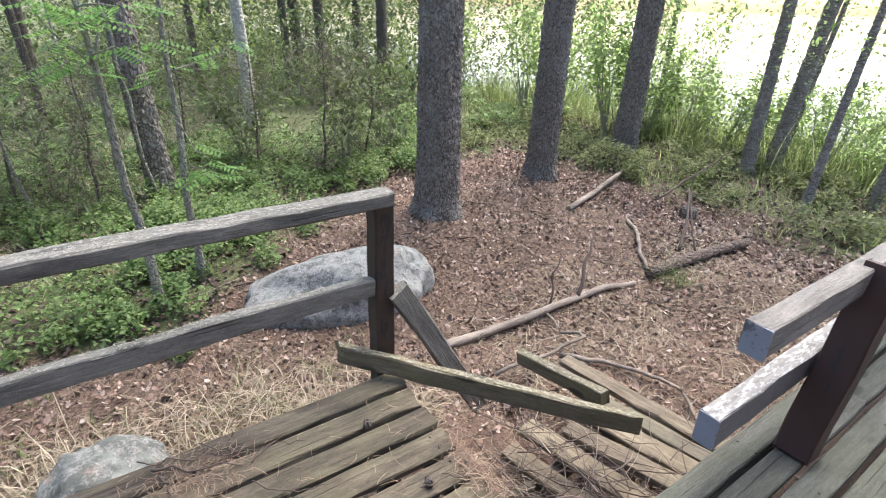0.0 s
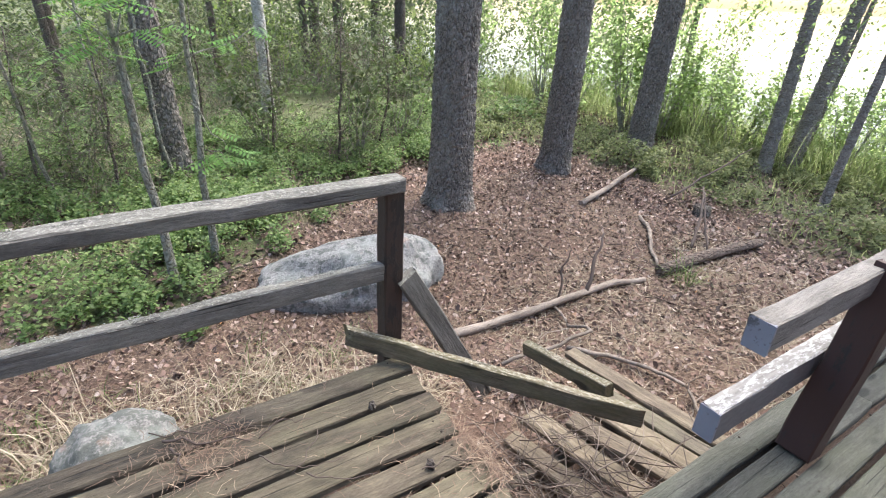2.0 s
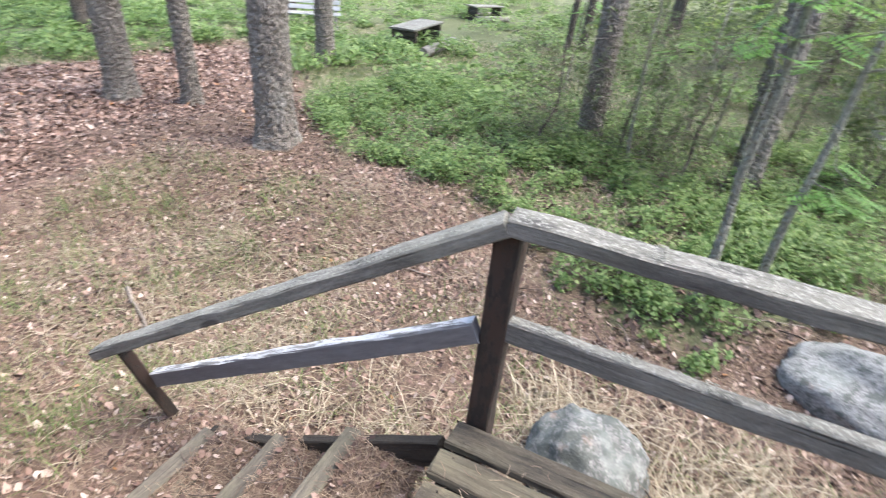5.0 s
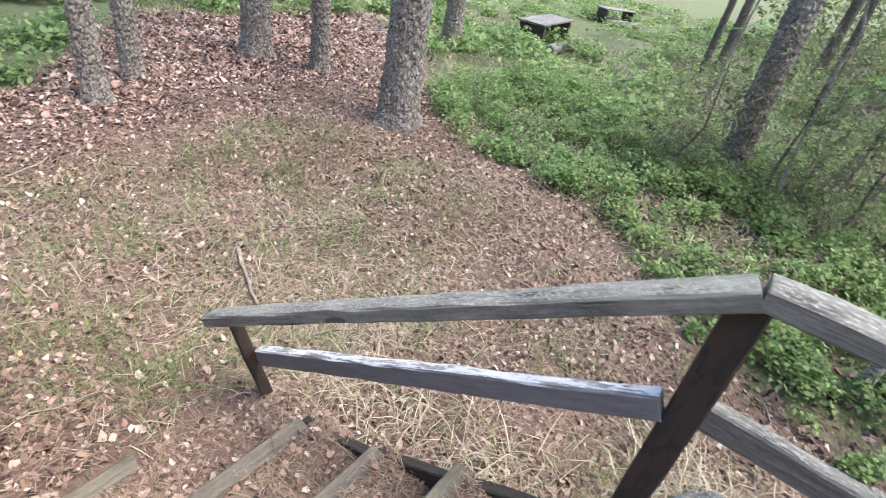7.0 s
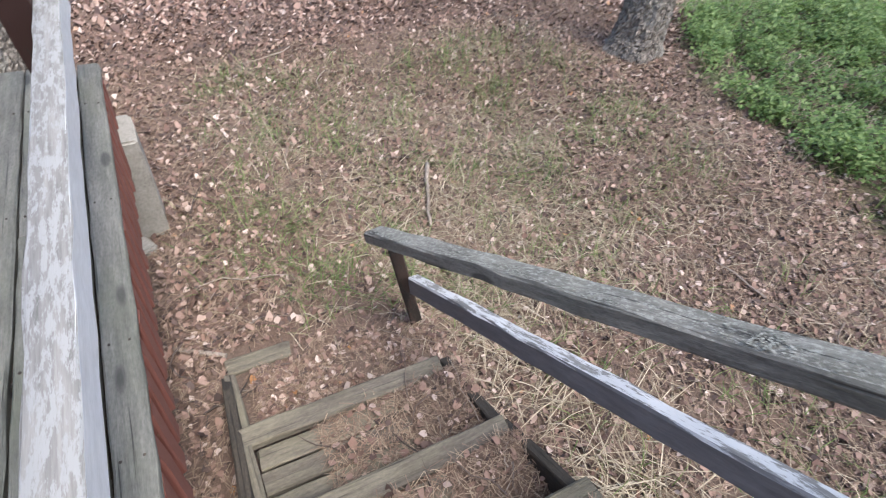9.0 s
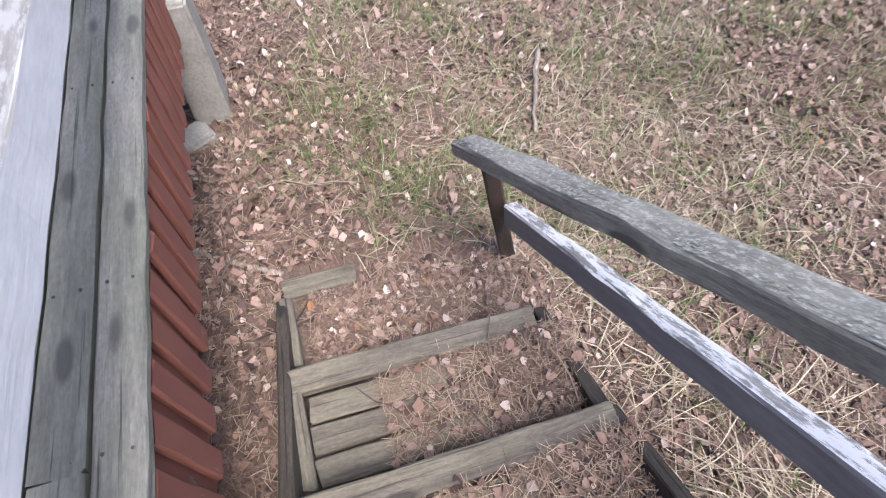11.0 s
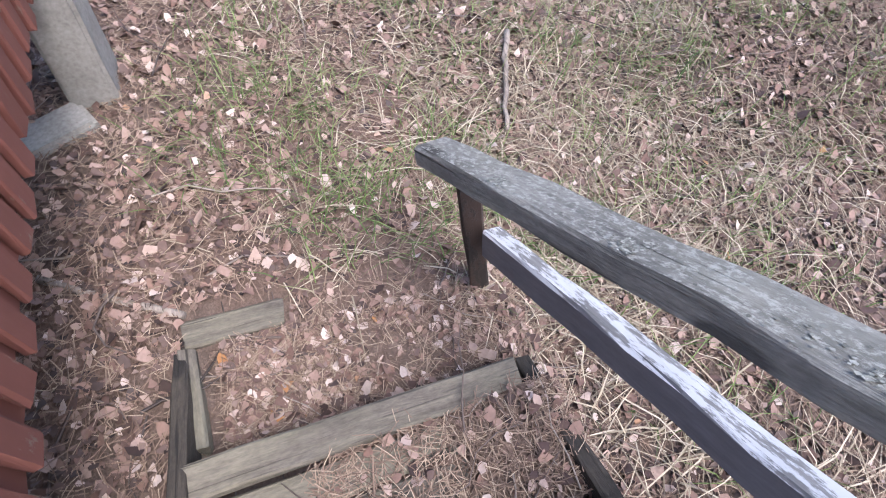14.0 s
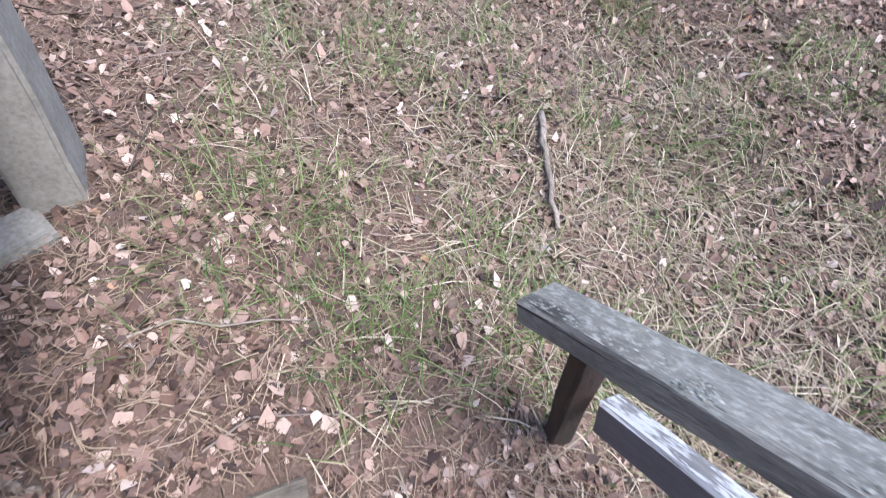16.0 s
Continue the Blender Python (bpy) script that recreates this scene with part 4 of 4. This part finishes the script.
def bilberry(name, n, x0, x1, y0, y1, seed, size, tall, wide, label, material=None):
    """Low bushes: leaves heaped into many small domes, with gaps between them."""
    cx, cy, rng = scatter(n // 110, x0, x1, y0, y1, seed, lambda x, y: green_area(x, y) * np.clip(0.6 + 0.6 * np.sin(1.9 * x + 0.7 * y) * np.sin(1.6 * y - 0.5 * x), 0.35, 1))
    each = rng.integers(50, 170, len(cx))
    big = np.repeat(rng.uniform(0.45, 1.25, len(cx)), each)
    a, r = 6.283 * rng.random(len(big)), np.sqrt(rng.random(len(big)))
    x, y = np.repeat(cx, each) + np.cos(a) * r * wide * big, np.repeat(cy, each) + np.sin(a) * r * wide * big
    keep = (green_area(x, y) > 0.15) & clear_of_deck(x, y)
    x, y, r, big = x[keep], y[keep], r[keep], big[keep]
    z = height(x, y) + tall * big * np.sqrt(1 - 0.85 * r * r) * (0.35 + 0.65 * np.sqrt(rng.random(len(x))))
    soup(name, puff(np.stack([x, y, z], -1), rng, size, 0.45, 0.65), PUFF_FACES, material or M_BILBERRY, label=label, category="bilberry bushes")


bilberry("bilberry_bushes", 340000, -3.8, 5.5, 1.2, 6.5, 51, 0.033, 0.26, 0.16, "low bright green bilberry bushes covering the forest floor")
bilberry("far_bilberry_bushes", 110000, -14, 10, 5.5, 24, 52, 0.085, 0.38, 0.5, "bilberry and young growth under the far trees")
bilberry("west_undergrowth", 90000, -16, -5, -4, 9, 55, 0.07, 0.27, 0.4, "grassy green undergrowth beyond the leaf-strewn clearing")
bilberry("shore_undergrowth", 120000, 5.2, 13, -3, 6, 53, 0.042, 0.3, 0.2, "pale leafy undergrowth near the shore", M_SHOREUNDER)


def shrub(label, x, y, tall, wide, leaves, size, seed, material=None, stems=7):
    rng = np.random.default_rng(seed)
    s = thing("shrub", label, "shrub", (x, y, float(height(x, y))), group="shrubs")
    pts = []
    for i in range(stems):
        a, r = rng.random() * 6.28, wide * (0.35 + 0.65 * rng.random())
        tip = (math.cos(a) * r, math.sin(a) * r, tall * (0.6 + 0.45 * rng.random()))
        path = wobble((math.cos(a) * 0.04, math.sin(a) * 0.04, -0.05), tip, 6, 0.04, seed * 10 + i)
        part("stem", tube_bm(path, np.linspace(0.012, 0.003, 7), 5), M_SAPBARK, s)
        m = leaves // stems
        t = 0.3 + 0.75 * np.sqrt(rng.random(m))
        base = np.array(path)
        q = np.stack([np.interp(np.clip(t, 0, 1), np.linspace(0, 1, 7), base[:, j]) for j in range(3)], -1)
        pts.append(q + rng.normal(0, 1, (m, 3)) * 0.13 * wide)
    soup("foliage", puff(np.concatenate(pts), rng, size, 0.6), PUFF_FACES, material or M_SHRUB, parent=s)
    return s


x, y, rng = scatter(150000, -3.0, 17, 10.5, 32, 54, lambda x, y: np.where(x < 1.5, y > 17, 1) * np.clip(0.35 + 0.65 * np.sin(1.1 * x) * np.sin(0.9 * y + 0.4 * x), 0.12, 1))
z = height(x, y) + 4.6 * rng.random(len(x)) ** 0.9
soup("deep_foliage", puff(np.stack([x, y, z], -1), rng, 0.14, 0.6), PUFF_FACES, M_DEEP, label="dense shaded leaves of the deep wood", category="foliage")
rng = np.random.default_rng(60)
for i in range(30):
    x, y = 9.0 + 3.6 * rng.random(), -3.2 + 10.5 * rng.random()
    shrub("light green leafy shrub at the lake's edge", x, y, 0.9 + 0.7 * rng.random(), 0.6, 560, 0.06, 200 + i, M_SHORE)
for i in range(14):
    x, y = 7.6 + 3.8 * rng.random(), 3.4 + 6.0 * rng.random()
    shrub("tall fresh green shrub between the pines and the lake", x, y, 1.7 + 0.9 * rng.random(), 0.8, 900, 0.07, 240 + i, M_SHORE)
for i in range(26):
    x, y = -0.5 + 9.5 * rng.random(), 7.8 + 6.5 * rng.random()
    shrub("young undergrowth of the shaded wood", x, y, 0.8 + 1.1 * rng.random(), 0.8, 520, 0.065, 270 + i, M_NEEDLE if i % 3 else M_SHRUB)
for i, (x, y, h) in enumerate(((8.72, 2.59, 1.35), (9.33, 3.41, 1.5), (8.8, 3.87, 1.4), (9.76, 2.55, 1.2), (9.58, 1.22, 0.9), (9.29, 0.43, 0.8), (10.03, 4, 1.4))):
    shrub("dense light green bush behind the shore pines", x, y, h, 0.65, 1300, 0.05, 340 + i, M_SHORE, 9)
for x, y in ((-0.6, 5.6), (0.3, 5.2), (2.4, 5.2), (3.4, 4.6), (4.3, 5.0)):
    shrub("thin dry-twigged young spruce in the shade", x, y, 1.3, 0.5, 420, 0.07, int(300 + 10 * x + y), M_NEEDLE)


def rowan(label, base, tip, r, seed, fronds):
    """A young rowan: one bent stem and feathered leaves."""
    rng = np.random.default_rng(seed)
    z = float(height(*base))
    s = thing("rowan_sapling", label, "sapling", (base[0], base[1], z), group="rowan saplings")
    path = wobble((0, 0, -0.1), (tip[0] - base[0], tip[1] - base[1], tip[2] - z), 9, 0.03, seed)
    part("stem", tube_bm(path, np.linspace(r, r * 0.35, 10), 10, 0.03, seed), M_SAPBARK, s)
    for i, (at, to) in enumerate(fronds):
        p = Vector((at[0] - base[0], at[1] - base[1], at[2] - z))
        q = Vector((to[0] - base[0], to[1] - base[1], to[2] - z))
        part("twig", tube_bm(wobble(p, q, 5, 0.02, seed + i + 1), np.linspace(0.007, 0.003, 6), 5), M_SAPBARK, s)
        leaves = []
        for j in range(6):
            c = p.lerp(q, 0.4 + 0.12 * j)
            a = rng.random() * 6.28
            d = Vector((math.cos(a), math.sin(a), -0.25)).normalized()
            w = d.cross(Vector((0, 0, 1))).normalized()
            for n in range(7):
                for sgn in (-1, 1):
                    b = c + d * (0.035 + 0.03 * n)
                    e = b + w * sgn * 0.062 + d * 0.024 + Vector((0, 0, -0.015))
                    m1, m2 = b.lerp(e, 0.5) + d * 0.011, b.lerp(e, 0.5) - d * 0.011
                    leaves.append([b, m1, e, m2])
        tagged(soup("frond", np.array([[list(v) for v in lf] for lf in leaves]), PUFF_FACES, M_ROWAN, parent=s), kind="stuff")
    return s


rowan("young rowan with a slanting grey stem and feathered leaves", (0.93, 2.12), (0.83, 2.12, 1.73), 0.038, 401,
      [((0.85, 2.12, 1.13), (0.6, 2.07, 1.53)), ((0.85, 2.12, 1.18), (1.21, 2.04, 1.28)), ((0.84, 2.12, 1.33), (0.99, 1.89, 1.43)), ((0.85, 2.12, 1.03), (0.69, 2.03, 1.23)), ((0.84, 2.12, 1.43), (1.13, 1.99, 1.48)), ((0.83, 2.12, 1.38), (0.69, 1.89, 1.48))])
rowan("young rowan sapling with a forked pale stem", (1.22, 2.39), (1.31, 2.38, 1.83), 0.034, 402,
      [((1.25, 2.39, 0.73), (1.43, 2.28, 0.41)), ((1.27, 2.39, 1.03), (1.78, 2.51, 1.23)), ((1.26, 2.39, 0.43), (1.41, 2.33, 0.33))])
for i, (a, b) in enumerate((((0.6, 5.45), (0.65, 5.44, 2.0)), ((0.85, 5.41), (1.07, 5.31, 2.2)), ((0.13, 4.45), (-0.08, 4.16, 2.0)), ((-1.26, 6.94), (-1.03, 6.86, 2.4)), ((1.19, 4.36), (0.99, 4.49, 2.0)))):
    rowan("thin bare-stemmed sapling in the shade", a, b, 0.022, 410 + i, [((a[0], a[1], 0.6), (a[0] + 0.3, a[1] - 0.1, 0.9))])


def dead_spruce(x, y, tall, seed):
    """A dry young spruce: a stem with many fine drooping twigs."""
    rng = np.random.default_rng(seed)
    s = thing("dead_spruce", "dry brown young spruce with fine bare twigs", "sapling", (x, y, float(height(x, y))), group="dead spruces")
    part("stem", tube_bm(wobble((0, 0, -0.1), (0.1, 0.05, tall), 7, 0.03, seed), np.linspace(0.02, 0.006, 8), 7), M_DARKBARK, s)
    n = 560
    h = tall * (0.05 + 0.9 * rng.random(n))
    px, py = rng.normal(0, 0.22, n), rng.normal(0, 0.22, n)
    tagged(soup("twig_spray", twig_soup(px, py, h, rng, 0.24, 0.002, 0.1, 1.0), TWIG_FACES, M_TWIG, parent=s), kind="stuff")
    c = np.stack([rng.normal(0, 0.3, 900), rng.normal(0, 0.3, 900), tall * rng.random(900)], -1)
    soup("foliage", puff(c, rng, 0.07, 0.6, 0.2), PUFF_FACES, M_NEEDLE, parent=s)


for i, (x, y, h) in enumerate(((0.6, 4.19, 1.5), (-0.05, 4.68, 1.6), (-0.89, 4.32, 1.2), (2.35, 4.93, 1.5), (3.09, 4.38, 1.7), (3.91, 4.98, 1.5), (1.73, 6.18, 1.8))):
    dead_spruce(x, y, h, 430 + i)

# ---- sticks, logs and litter on the wood ----


def stick(label, pts, r0, r1, seed, material=None, name="stick", sides=7, bend=0.008):
    p = []
    for a, b in zip(pts, pts[1:]):
        p += wobble(a, b, 5, bend, seed)[:-1]
    p.append(pts[-1])
    ob = part(name, tube_bm(p, np.linspace(r0, r1, len(p)), sides, 0.06, seed), material or M_LOG)
    return tagged(ob, label, "branch", group="fallen branches")


def g(x, y, up=0.03):
    return (x, y, float(height(x, y)) + up)


stick("long bare fallen branch lying on the leaves", [g(2.46, 0.77), g(2.83, 0.74, 0.05), g(3.32, 0.67, 0.06), g(3.89, 0.61, 0.05), g(4.24, 0.55)], 0.036, 0.022, 501, name="fallen_branch", sides=10)
stick("dry side branch standing up from the fallen branch", [g(3.66, 0.64), g(3.82, 0.75, 0.25), (3.97, 0.83, -0.2)], 0.018, 0.008, 502, M_TWIG)
stick("thin dry stick leaning up", [g(3.42, 0.7), g(3.49, 0.78, 0.25), (3.59, 0.8, -0.25)], 0.01, 0.005, 503, M_TWIG)
stick("rotting log with peeling bark among the leaves", [g(4.45, 0.57, 0.05), g(5.16, 0.53, 0.07), g(5.87, 0.49, 0.06)], 0.052, 0.04, 504, M_LOGBARK, "rotten_log", 14)
stick("pale barkless branch by the pines", [g(5, 2.04), g(5.84, 2.31, 0.06), g(6.6, 2.55, 0.1)], 0.034, 0.024, 505, M_LOG, "pale_branch", 10)
stick("crooked pale stick on the leaves", [g(5.36, 1.52), g(5.05, 1.15, 0.05), g(4.82, 0.95), g(4.57, 0.68)], 0.022, 0.014, 506)
stick("bent pale stick over the broken stairs", [g(2.56, 0.29, 0.08), g(2.98, 0.21, 0.12), g(3.23, 0.19, 0.14), g(3.24, 0.4, 0.06), g(3.35, 0.7)], 0.014, 0.01, 507)
stick("long curved dry stick beside the stairs", [g(3.08, 0.24, 0.04), g(3.3, -0.18, 0.05), g(3.38, -0.44, 0.06), g(3.25, -0.69)], 0.016, 0.009, 508)
stick("dead upright twig beside the stump", [g(5.16, 0.76), g(5.53, 0.96, 0.2), (5.99, 1.28, -0.25)], 0.016, 0.008, 509, M_TWIG)
stick("dry twig leaning by the stump", [g(5.25, 0.65), g(5.43, 0.85, 0.2), (5.69, 1.08, -0.2)], 0.012, 0.007, 510, M_TWIG)
stick("long thin branch across the undergrowth", [g(6.01, 1.64, 0.1), g(6.85, 1.65, 0.3), (7.53, 1.67, -0.1)], 0.014, 0.007, 511, M_TWIG)
stick("grey root-like stick beside the steps", [(-1.88, -1.3, -0.755), (-1.65, -0.94, -0.757)], 0.013, 0.012, 512, bend=0.002)
stick("dark and pale broken stick in the grass", [g(-2.62, 0.51), g(-2.36, 0.39), g(-2.09, 0.28)], 0.014, 0.009, 513)
bm = tube_bm([(0, 0, -0.1), (0, 0, 0.05), (0.005, 0, 0.16)], [0.11, 0.095, 0.09], 16, 0.05, 9)
tagged(part("stump", bm, M_DARKBARK, m=pose(6.13, 1.3, float(height(6.13, 1.3)) - 0.05)), "small dark cut tree stump in the undergrowth", "stump")
bm = bmesh.new()
bmesh.ops.create_cube(bm, size=1.0, matrix=Matrix.Diagonal((0.17, 0.24, 0.08, 1)))
bmesh.ops.bevel(bm, geom=bm.edges[:], offset=0.015, segments=2, affect="EDGES")
tagged(part("concrete_block", bm, M_CONCRETE, m=pose(-2.5, -1.27, float(height(-2.5, -1.27)) + 0.0, 4, -5, 25)), "flat concrete block lying under the porch edge", "block")

# nails in the landing and in the outer porch boards


def nails():
    bm = bmesh.new()
    bmesh.ops.create_cone(bm, cap_ends=True, segments=8, radius1=0.0045, radius2=0.0035, depth=0.004)
    me = bpy.data.meshes.new("nail")
    bm.to_mesh(me)
    bm.free()
    me.materials.append(M_DARKWOOD)
    spots = [(x, -0.058 - 0.1335 * i + dy, 0.0005, landing) for i in range(8) for x in (0.06, 0.85, 1.6) for dy in (-0.03, 0.03)]
    spots += [(x, -0.0465 - 0.101 * i + dy, 0.0025, porch) for i in range(4) for x in (-2.6, -1.9, -1.25, -0.9) for dy in (-0.025, 0.025)]
    spots += [(x, -0.059 - 0.142 * i + dy, 0.0025, porch) for i in range(4) for x in (2.0, 2.6, 3.2) for dy in (-0.035, 0.035)]
    for x, y, z, p in spots:
        ob = new("nail", me)
        ob.parent = p
        ob.location = (x + 0.01 * random.random(), y, z)


nails()

# twigs and cones on the landing
TW = [[(0.66, 0.02), (0.75, -0.03), (0.88, -0.07), (0.98, -0.13), (1.1, -0.14)], [(0.70, -0.06), (0.80, -0.12), (0.97, -0.21)], [(0.72, -0.1), (0.735, -0.18), (0.745, -0.26)],
      [(0.98, -0.29), (1.05, -0.37), (1.14, -0.43), (1.25, -0.43)], [(1.06, -0.41), (1.13, -0.35), (1.2, -0.26)], [(1.1, -0.44), (1.18, -0.50), (1.31, -0.56)], [(1.0, -0.2), (1.1, -0.16), (1.2, -0.2)],
      [(0.86, -0.02), (0.93, -0.16)], [(0.92, -0.08), (0.98, -0.03)], [(1.45, -0.62), (1.55, -0.6), (1.63, -0.67)]]
for i, p in enumerate(TW):
    pts = [(a, b, 0.012 + 0.012 * ((i + k) % 2)) for k, (a, b) in enumerate(p)]
    stick("thin crooked dry twig on the landing boards", pts, 0.0055 if i in (1, 2) else 0.0026, 0.0014, 530 + i, M_TWIG, "twig", 6)


def cone(x, y, z, seed):
    bm = bmesh.new()
    bmesh.ops.create_icosphere(bm, subdivisions=2, radius=0.0145)
    for v in bm.verts:
        v.co = v.co * (1 + 0.35 * ((math.sin(v.co.x * 900) * math.sin(v.co.z * 700)) > 0))
        v.co.x *= 1.25
    tagged(part("pine_cone", bm, M_DARKBARK, m=pose(x, y, z + 0.014, 0, 0, seed * 50)), "small open dark pine cone on the boards", "pine cone", group="pine cones")


cone(1.43, -0.25, 0.0, 1)
cone(1.49, -0.61, 0.0, 2)

rng = np.random.default_rng(61)
n = 700
x, y = np.concatenate([rng.normal(0.82, 0.1, 450), rng.uniform(0.05, 1.65, 250)]), np.concatenate([rng.normal(-0.15, 0.07, 450), rng.uniform(-1.0, -0.02, 250)])
soup("needles_on_landing", needles(x, y, np.full(n, 0.004), rng, 0.05, 0.0009, 0.1), NEEDLE_FACES, M_FALLNEEDLE, label="scattered dry pine needles on the landing boards", category="pine needles")
x, y = rng.normal(1.66, 0.035, 260), rng.normal(-0.66, 0.1, 260)
soup("needle_clump", needles(x, y, np.full(260, 0.0) + 0.02 * rng.random(260), rng, 0.07, 0.0009, 0.2), NEEDLE_FACES, M_FALLNEEDLE, label="clump of pale needles at the landing's broken end", category="pine needles")

# soil, leaves and needles that lie on the steps


def step_litter(name, x0, x1, y0, y1, z, leaves, straws, seed, side, label):
    """Litter on a tread, thicker towards one end of it."""
    rng = np.random.default_rng(seed)
    def place(n):
        x, y = rng.uniform(x0, x1, n), y1 - (y1 - y0) * rng.random(n) ** side
        heap = 0.045 * smooth01((y - y0) / (y1 - y0), 0.2, 0.9)
        return x, y, z + heap * rng.random(n)
    x, y, zz = place(leaves)
    soup(name, lay(x, y, rng, 0.027, z=zz), LEAF_FACES, M_LITTER, label=label, category="fallen leaves")
    x, y, zz = place(straws * 2)
    soup(name + "_needles", needles(x, y, zz, rng, 0.07, 0.001, 0.25), NEEDLE_FACES, M_FALLNEEDLE, label="reddish pine needles heaped on the step", category="pine needles")
    x, y, zz = place(max(8, straws // 60))
    soup(name + "_twigs", twig_soup(x, y, zz, rng, 0.2, 0.003), TWIG_FACES, M_TWIG, label="thin grey twigs lying on the step", category="twigs")


def soil_pad(x0, x1, y0, y1, z, heap, seed):
    xs, ys = np.linspace(x0, x1, 14), np.linspace(y0, y1, 26)
    X, Y = np.meshgrid(xs, ys, indexing="ij")
    rng = np.random.default_rng(seed)
    Z = z + heap * smooth01((Y - y0) / (y1 - y0), 0.15, 0.85) + rng.normal(0, 0.004, X.shape)
    me = bpy.data.meshes.new("step_soil")
    idx = np.arange(X.size).reshape(X.shape)
    me.from_pydata(np.stack([X, Y, Z], -1).reshape(-1, 3).tolist(), [], np.stack([idx[:-1, :-1], idx[1:, :-1], idx[1:, 1:], idx[:-1, 1:]], -1).reshape(-1, 4).tolist())
    me.materials.append(M_GROUND)
    tagged(new("step_soil", me), "dark soil and rotted litter filling the step", "soil", kind="stuff")


for k, (x, z, y1) in enumerate(STEPS):
    if k == 3:
        soil_pad(x + 0.03, x + 0.37, -0.93, -0.02, z - 0.025, 0.03, 600)
        step_litter("step_leaves", x + 0.05, x + 0.37, -0.88, 0.0, z - 0.02, 1400, 2200, 601, 1.0, "dry brown leaves filling the lowest step")
    else:
        soil_pad(x + 0.035, x + 0.33, -0.62, -0.06, z - 0.05, 0.05, 610 + k)
        step_litter("step_leaves", x + 0.035, x + 0.33, -0.7, -0.06, z - 0.025, 150, 900, 620 + k, 1.6, "brown leaves and needles heaped at the step's end")
soil_pad(1.7, 2.16, -1.05, -0.1, -0.52, 0.1, 640)
x, y = np.concatenate([rng.normal(2.3, 0.14, 80), rng.uniform(1.72, 2.25, 220)]), np.concatenate([rng.normal(-0.88, 0.14, 80), rng.uniform(-1.05, -0.35, 220)])
soup("twig_tangle", twig_soup(x, y, np.where(x > 2.1, -0.33, -0.4), rng, 0.28, 0.0028, 0.08), TWIG_FACES, M_TWIG, label="tangle of thin dry twigs on the broken stairs", category="twigs")
step_litter("debris_leaves", 1.7, 2.2, -1.1, 0.0, -0.46, 400, 700, 641, 1.0, "leaves and needles in the gap beside the landing")


def picnic_table(label, x, y, turn, size):
    z = float(height(x, y))
    t = thing("picnic_table", label, "table", (x, y, z), group="picnic tables")
    t.matrix_world = pose(x, y, z, 0, 0, turn)
    t.scale = size
    for i in range(5):
        board("top_board", (-0.85, -0.30 + 0.15 * i, 0.66), (0.85, -0.30 + 0.15 * i, 0.66), 0.14, 0.045, M_RAIL, t)
    for sx in (-0.72, 0.72):
        for k in range(4):
            board("end_board", (sx, -0.34, 0.09 + 0.15 * k), (sx, 0.34, 0.09 + 0.15 * k), 0.09, 0.14, M_DARKWOOD, t)
    for sy in (-0.66, 0.66):
        p = tube_bm([(-0.95, sy, 0.17), (0, sy, 0.18), (0.95, sy, 0.17)], [0.14, 0.14, 0.13], 14, 0.02, 5)
        part("bench_log", p, M_OLDRAIL, t, "grey barkless log bench")
        for sx in (-0.6, 0.6):
            board("log_rest", (sx, sy - 0.14, 0.035), (sx, sy + 0.14, 0.035), 0.12, 0.09, M_DARKWOOD, t)
    return t


picnic_table("heavy grey wooden picnic table with log benches on the grass", -5.05, 9.3, 95, (0.96, 0.78, 0.78))
picnic_table("weathered picnic table farther off in the clearing", -6.2, 16.3, 60, (0.7, 0.7, 0.7))


def slat_bench(x, y, turn):
    t = thing("bench", "pale grey slatted wooden bench among the far trees", "bench", (x, y, float(height(x, y))))
    t.matrix_world = pose(x, y, float(height(x, y)), 0, 0, turn)
    for i in range(3):
        board("seat_slat", (-0.6, 0.1 + 0.12 * i, 0.42), (0.6, 0.1 + 0.12 * i, 0.42), 0.1, 0.03, M_WHITE, t)
    for i in range(4):
        board("back_slat", (-0.6, 0.42 + 0.03 * i, 0.52 + 0.12 * i), (0.6, 0.42 + 0.03 * i, 0.52 + 0.12 * i), 0.03, 0.09, M_WHITE, t)
    for sx in (-0.5, 0.5):
        board("leg", (sx, 0.1, 0), (sx, 0.1, 0.4), 0.06, 0.06, M_OLDRAIL, t)
        board("leg", (sx, 0.38, 0), (sx, 0.56, 0.95), 0.06, 0.06, M_OLDRAIL, t)


slat_bench(-7.43, 8.83, 35)
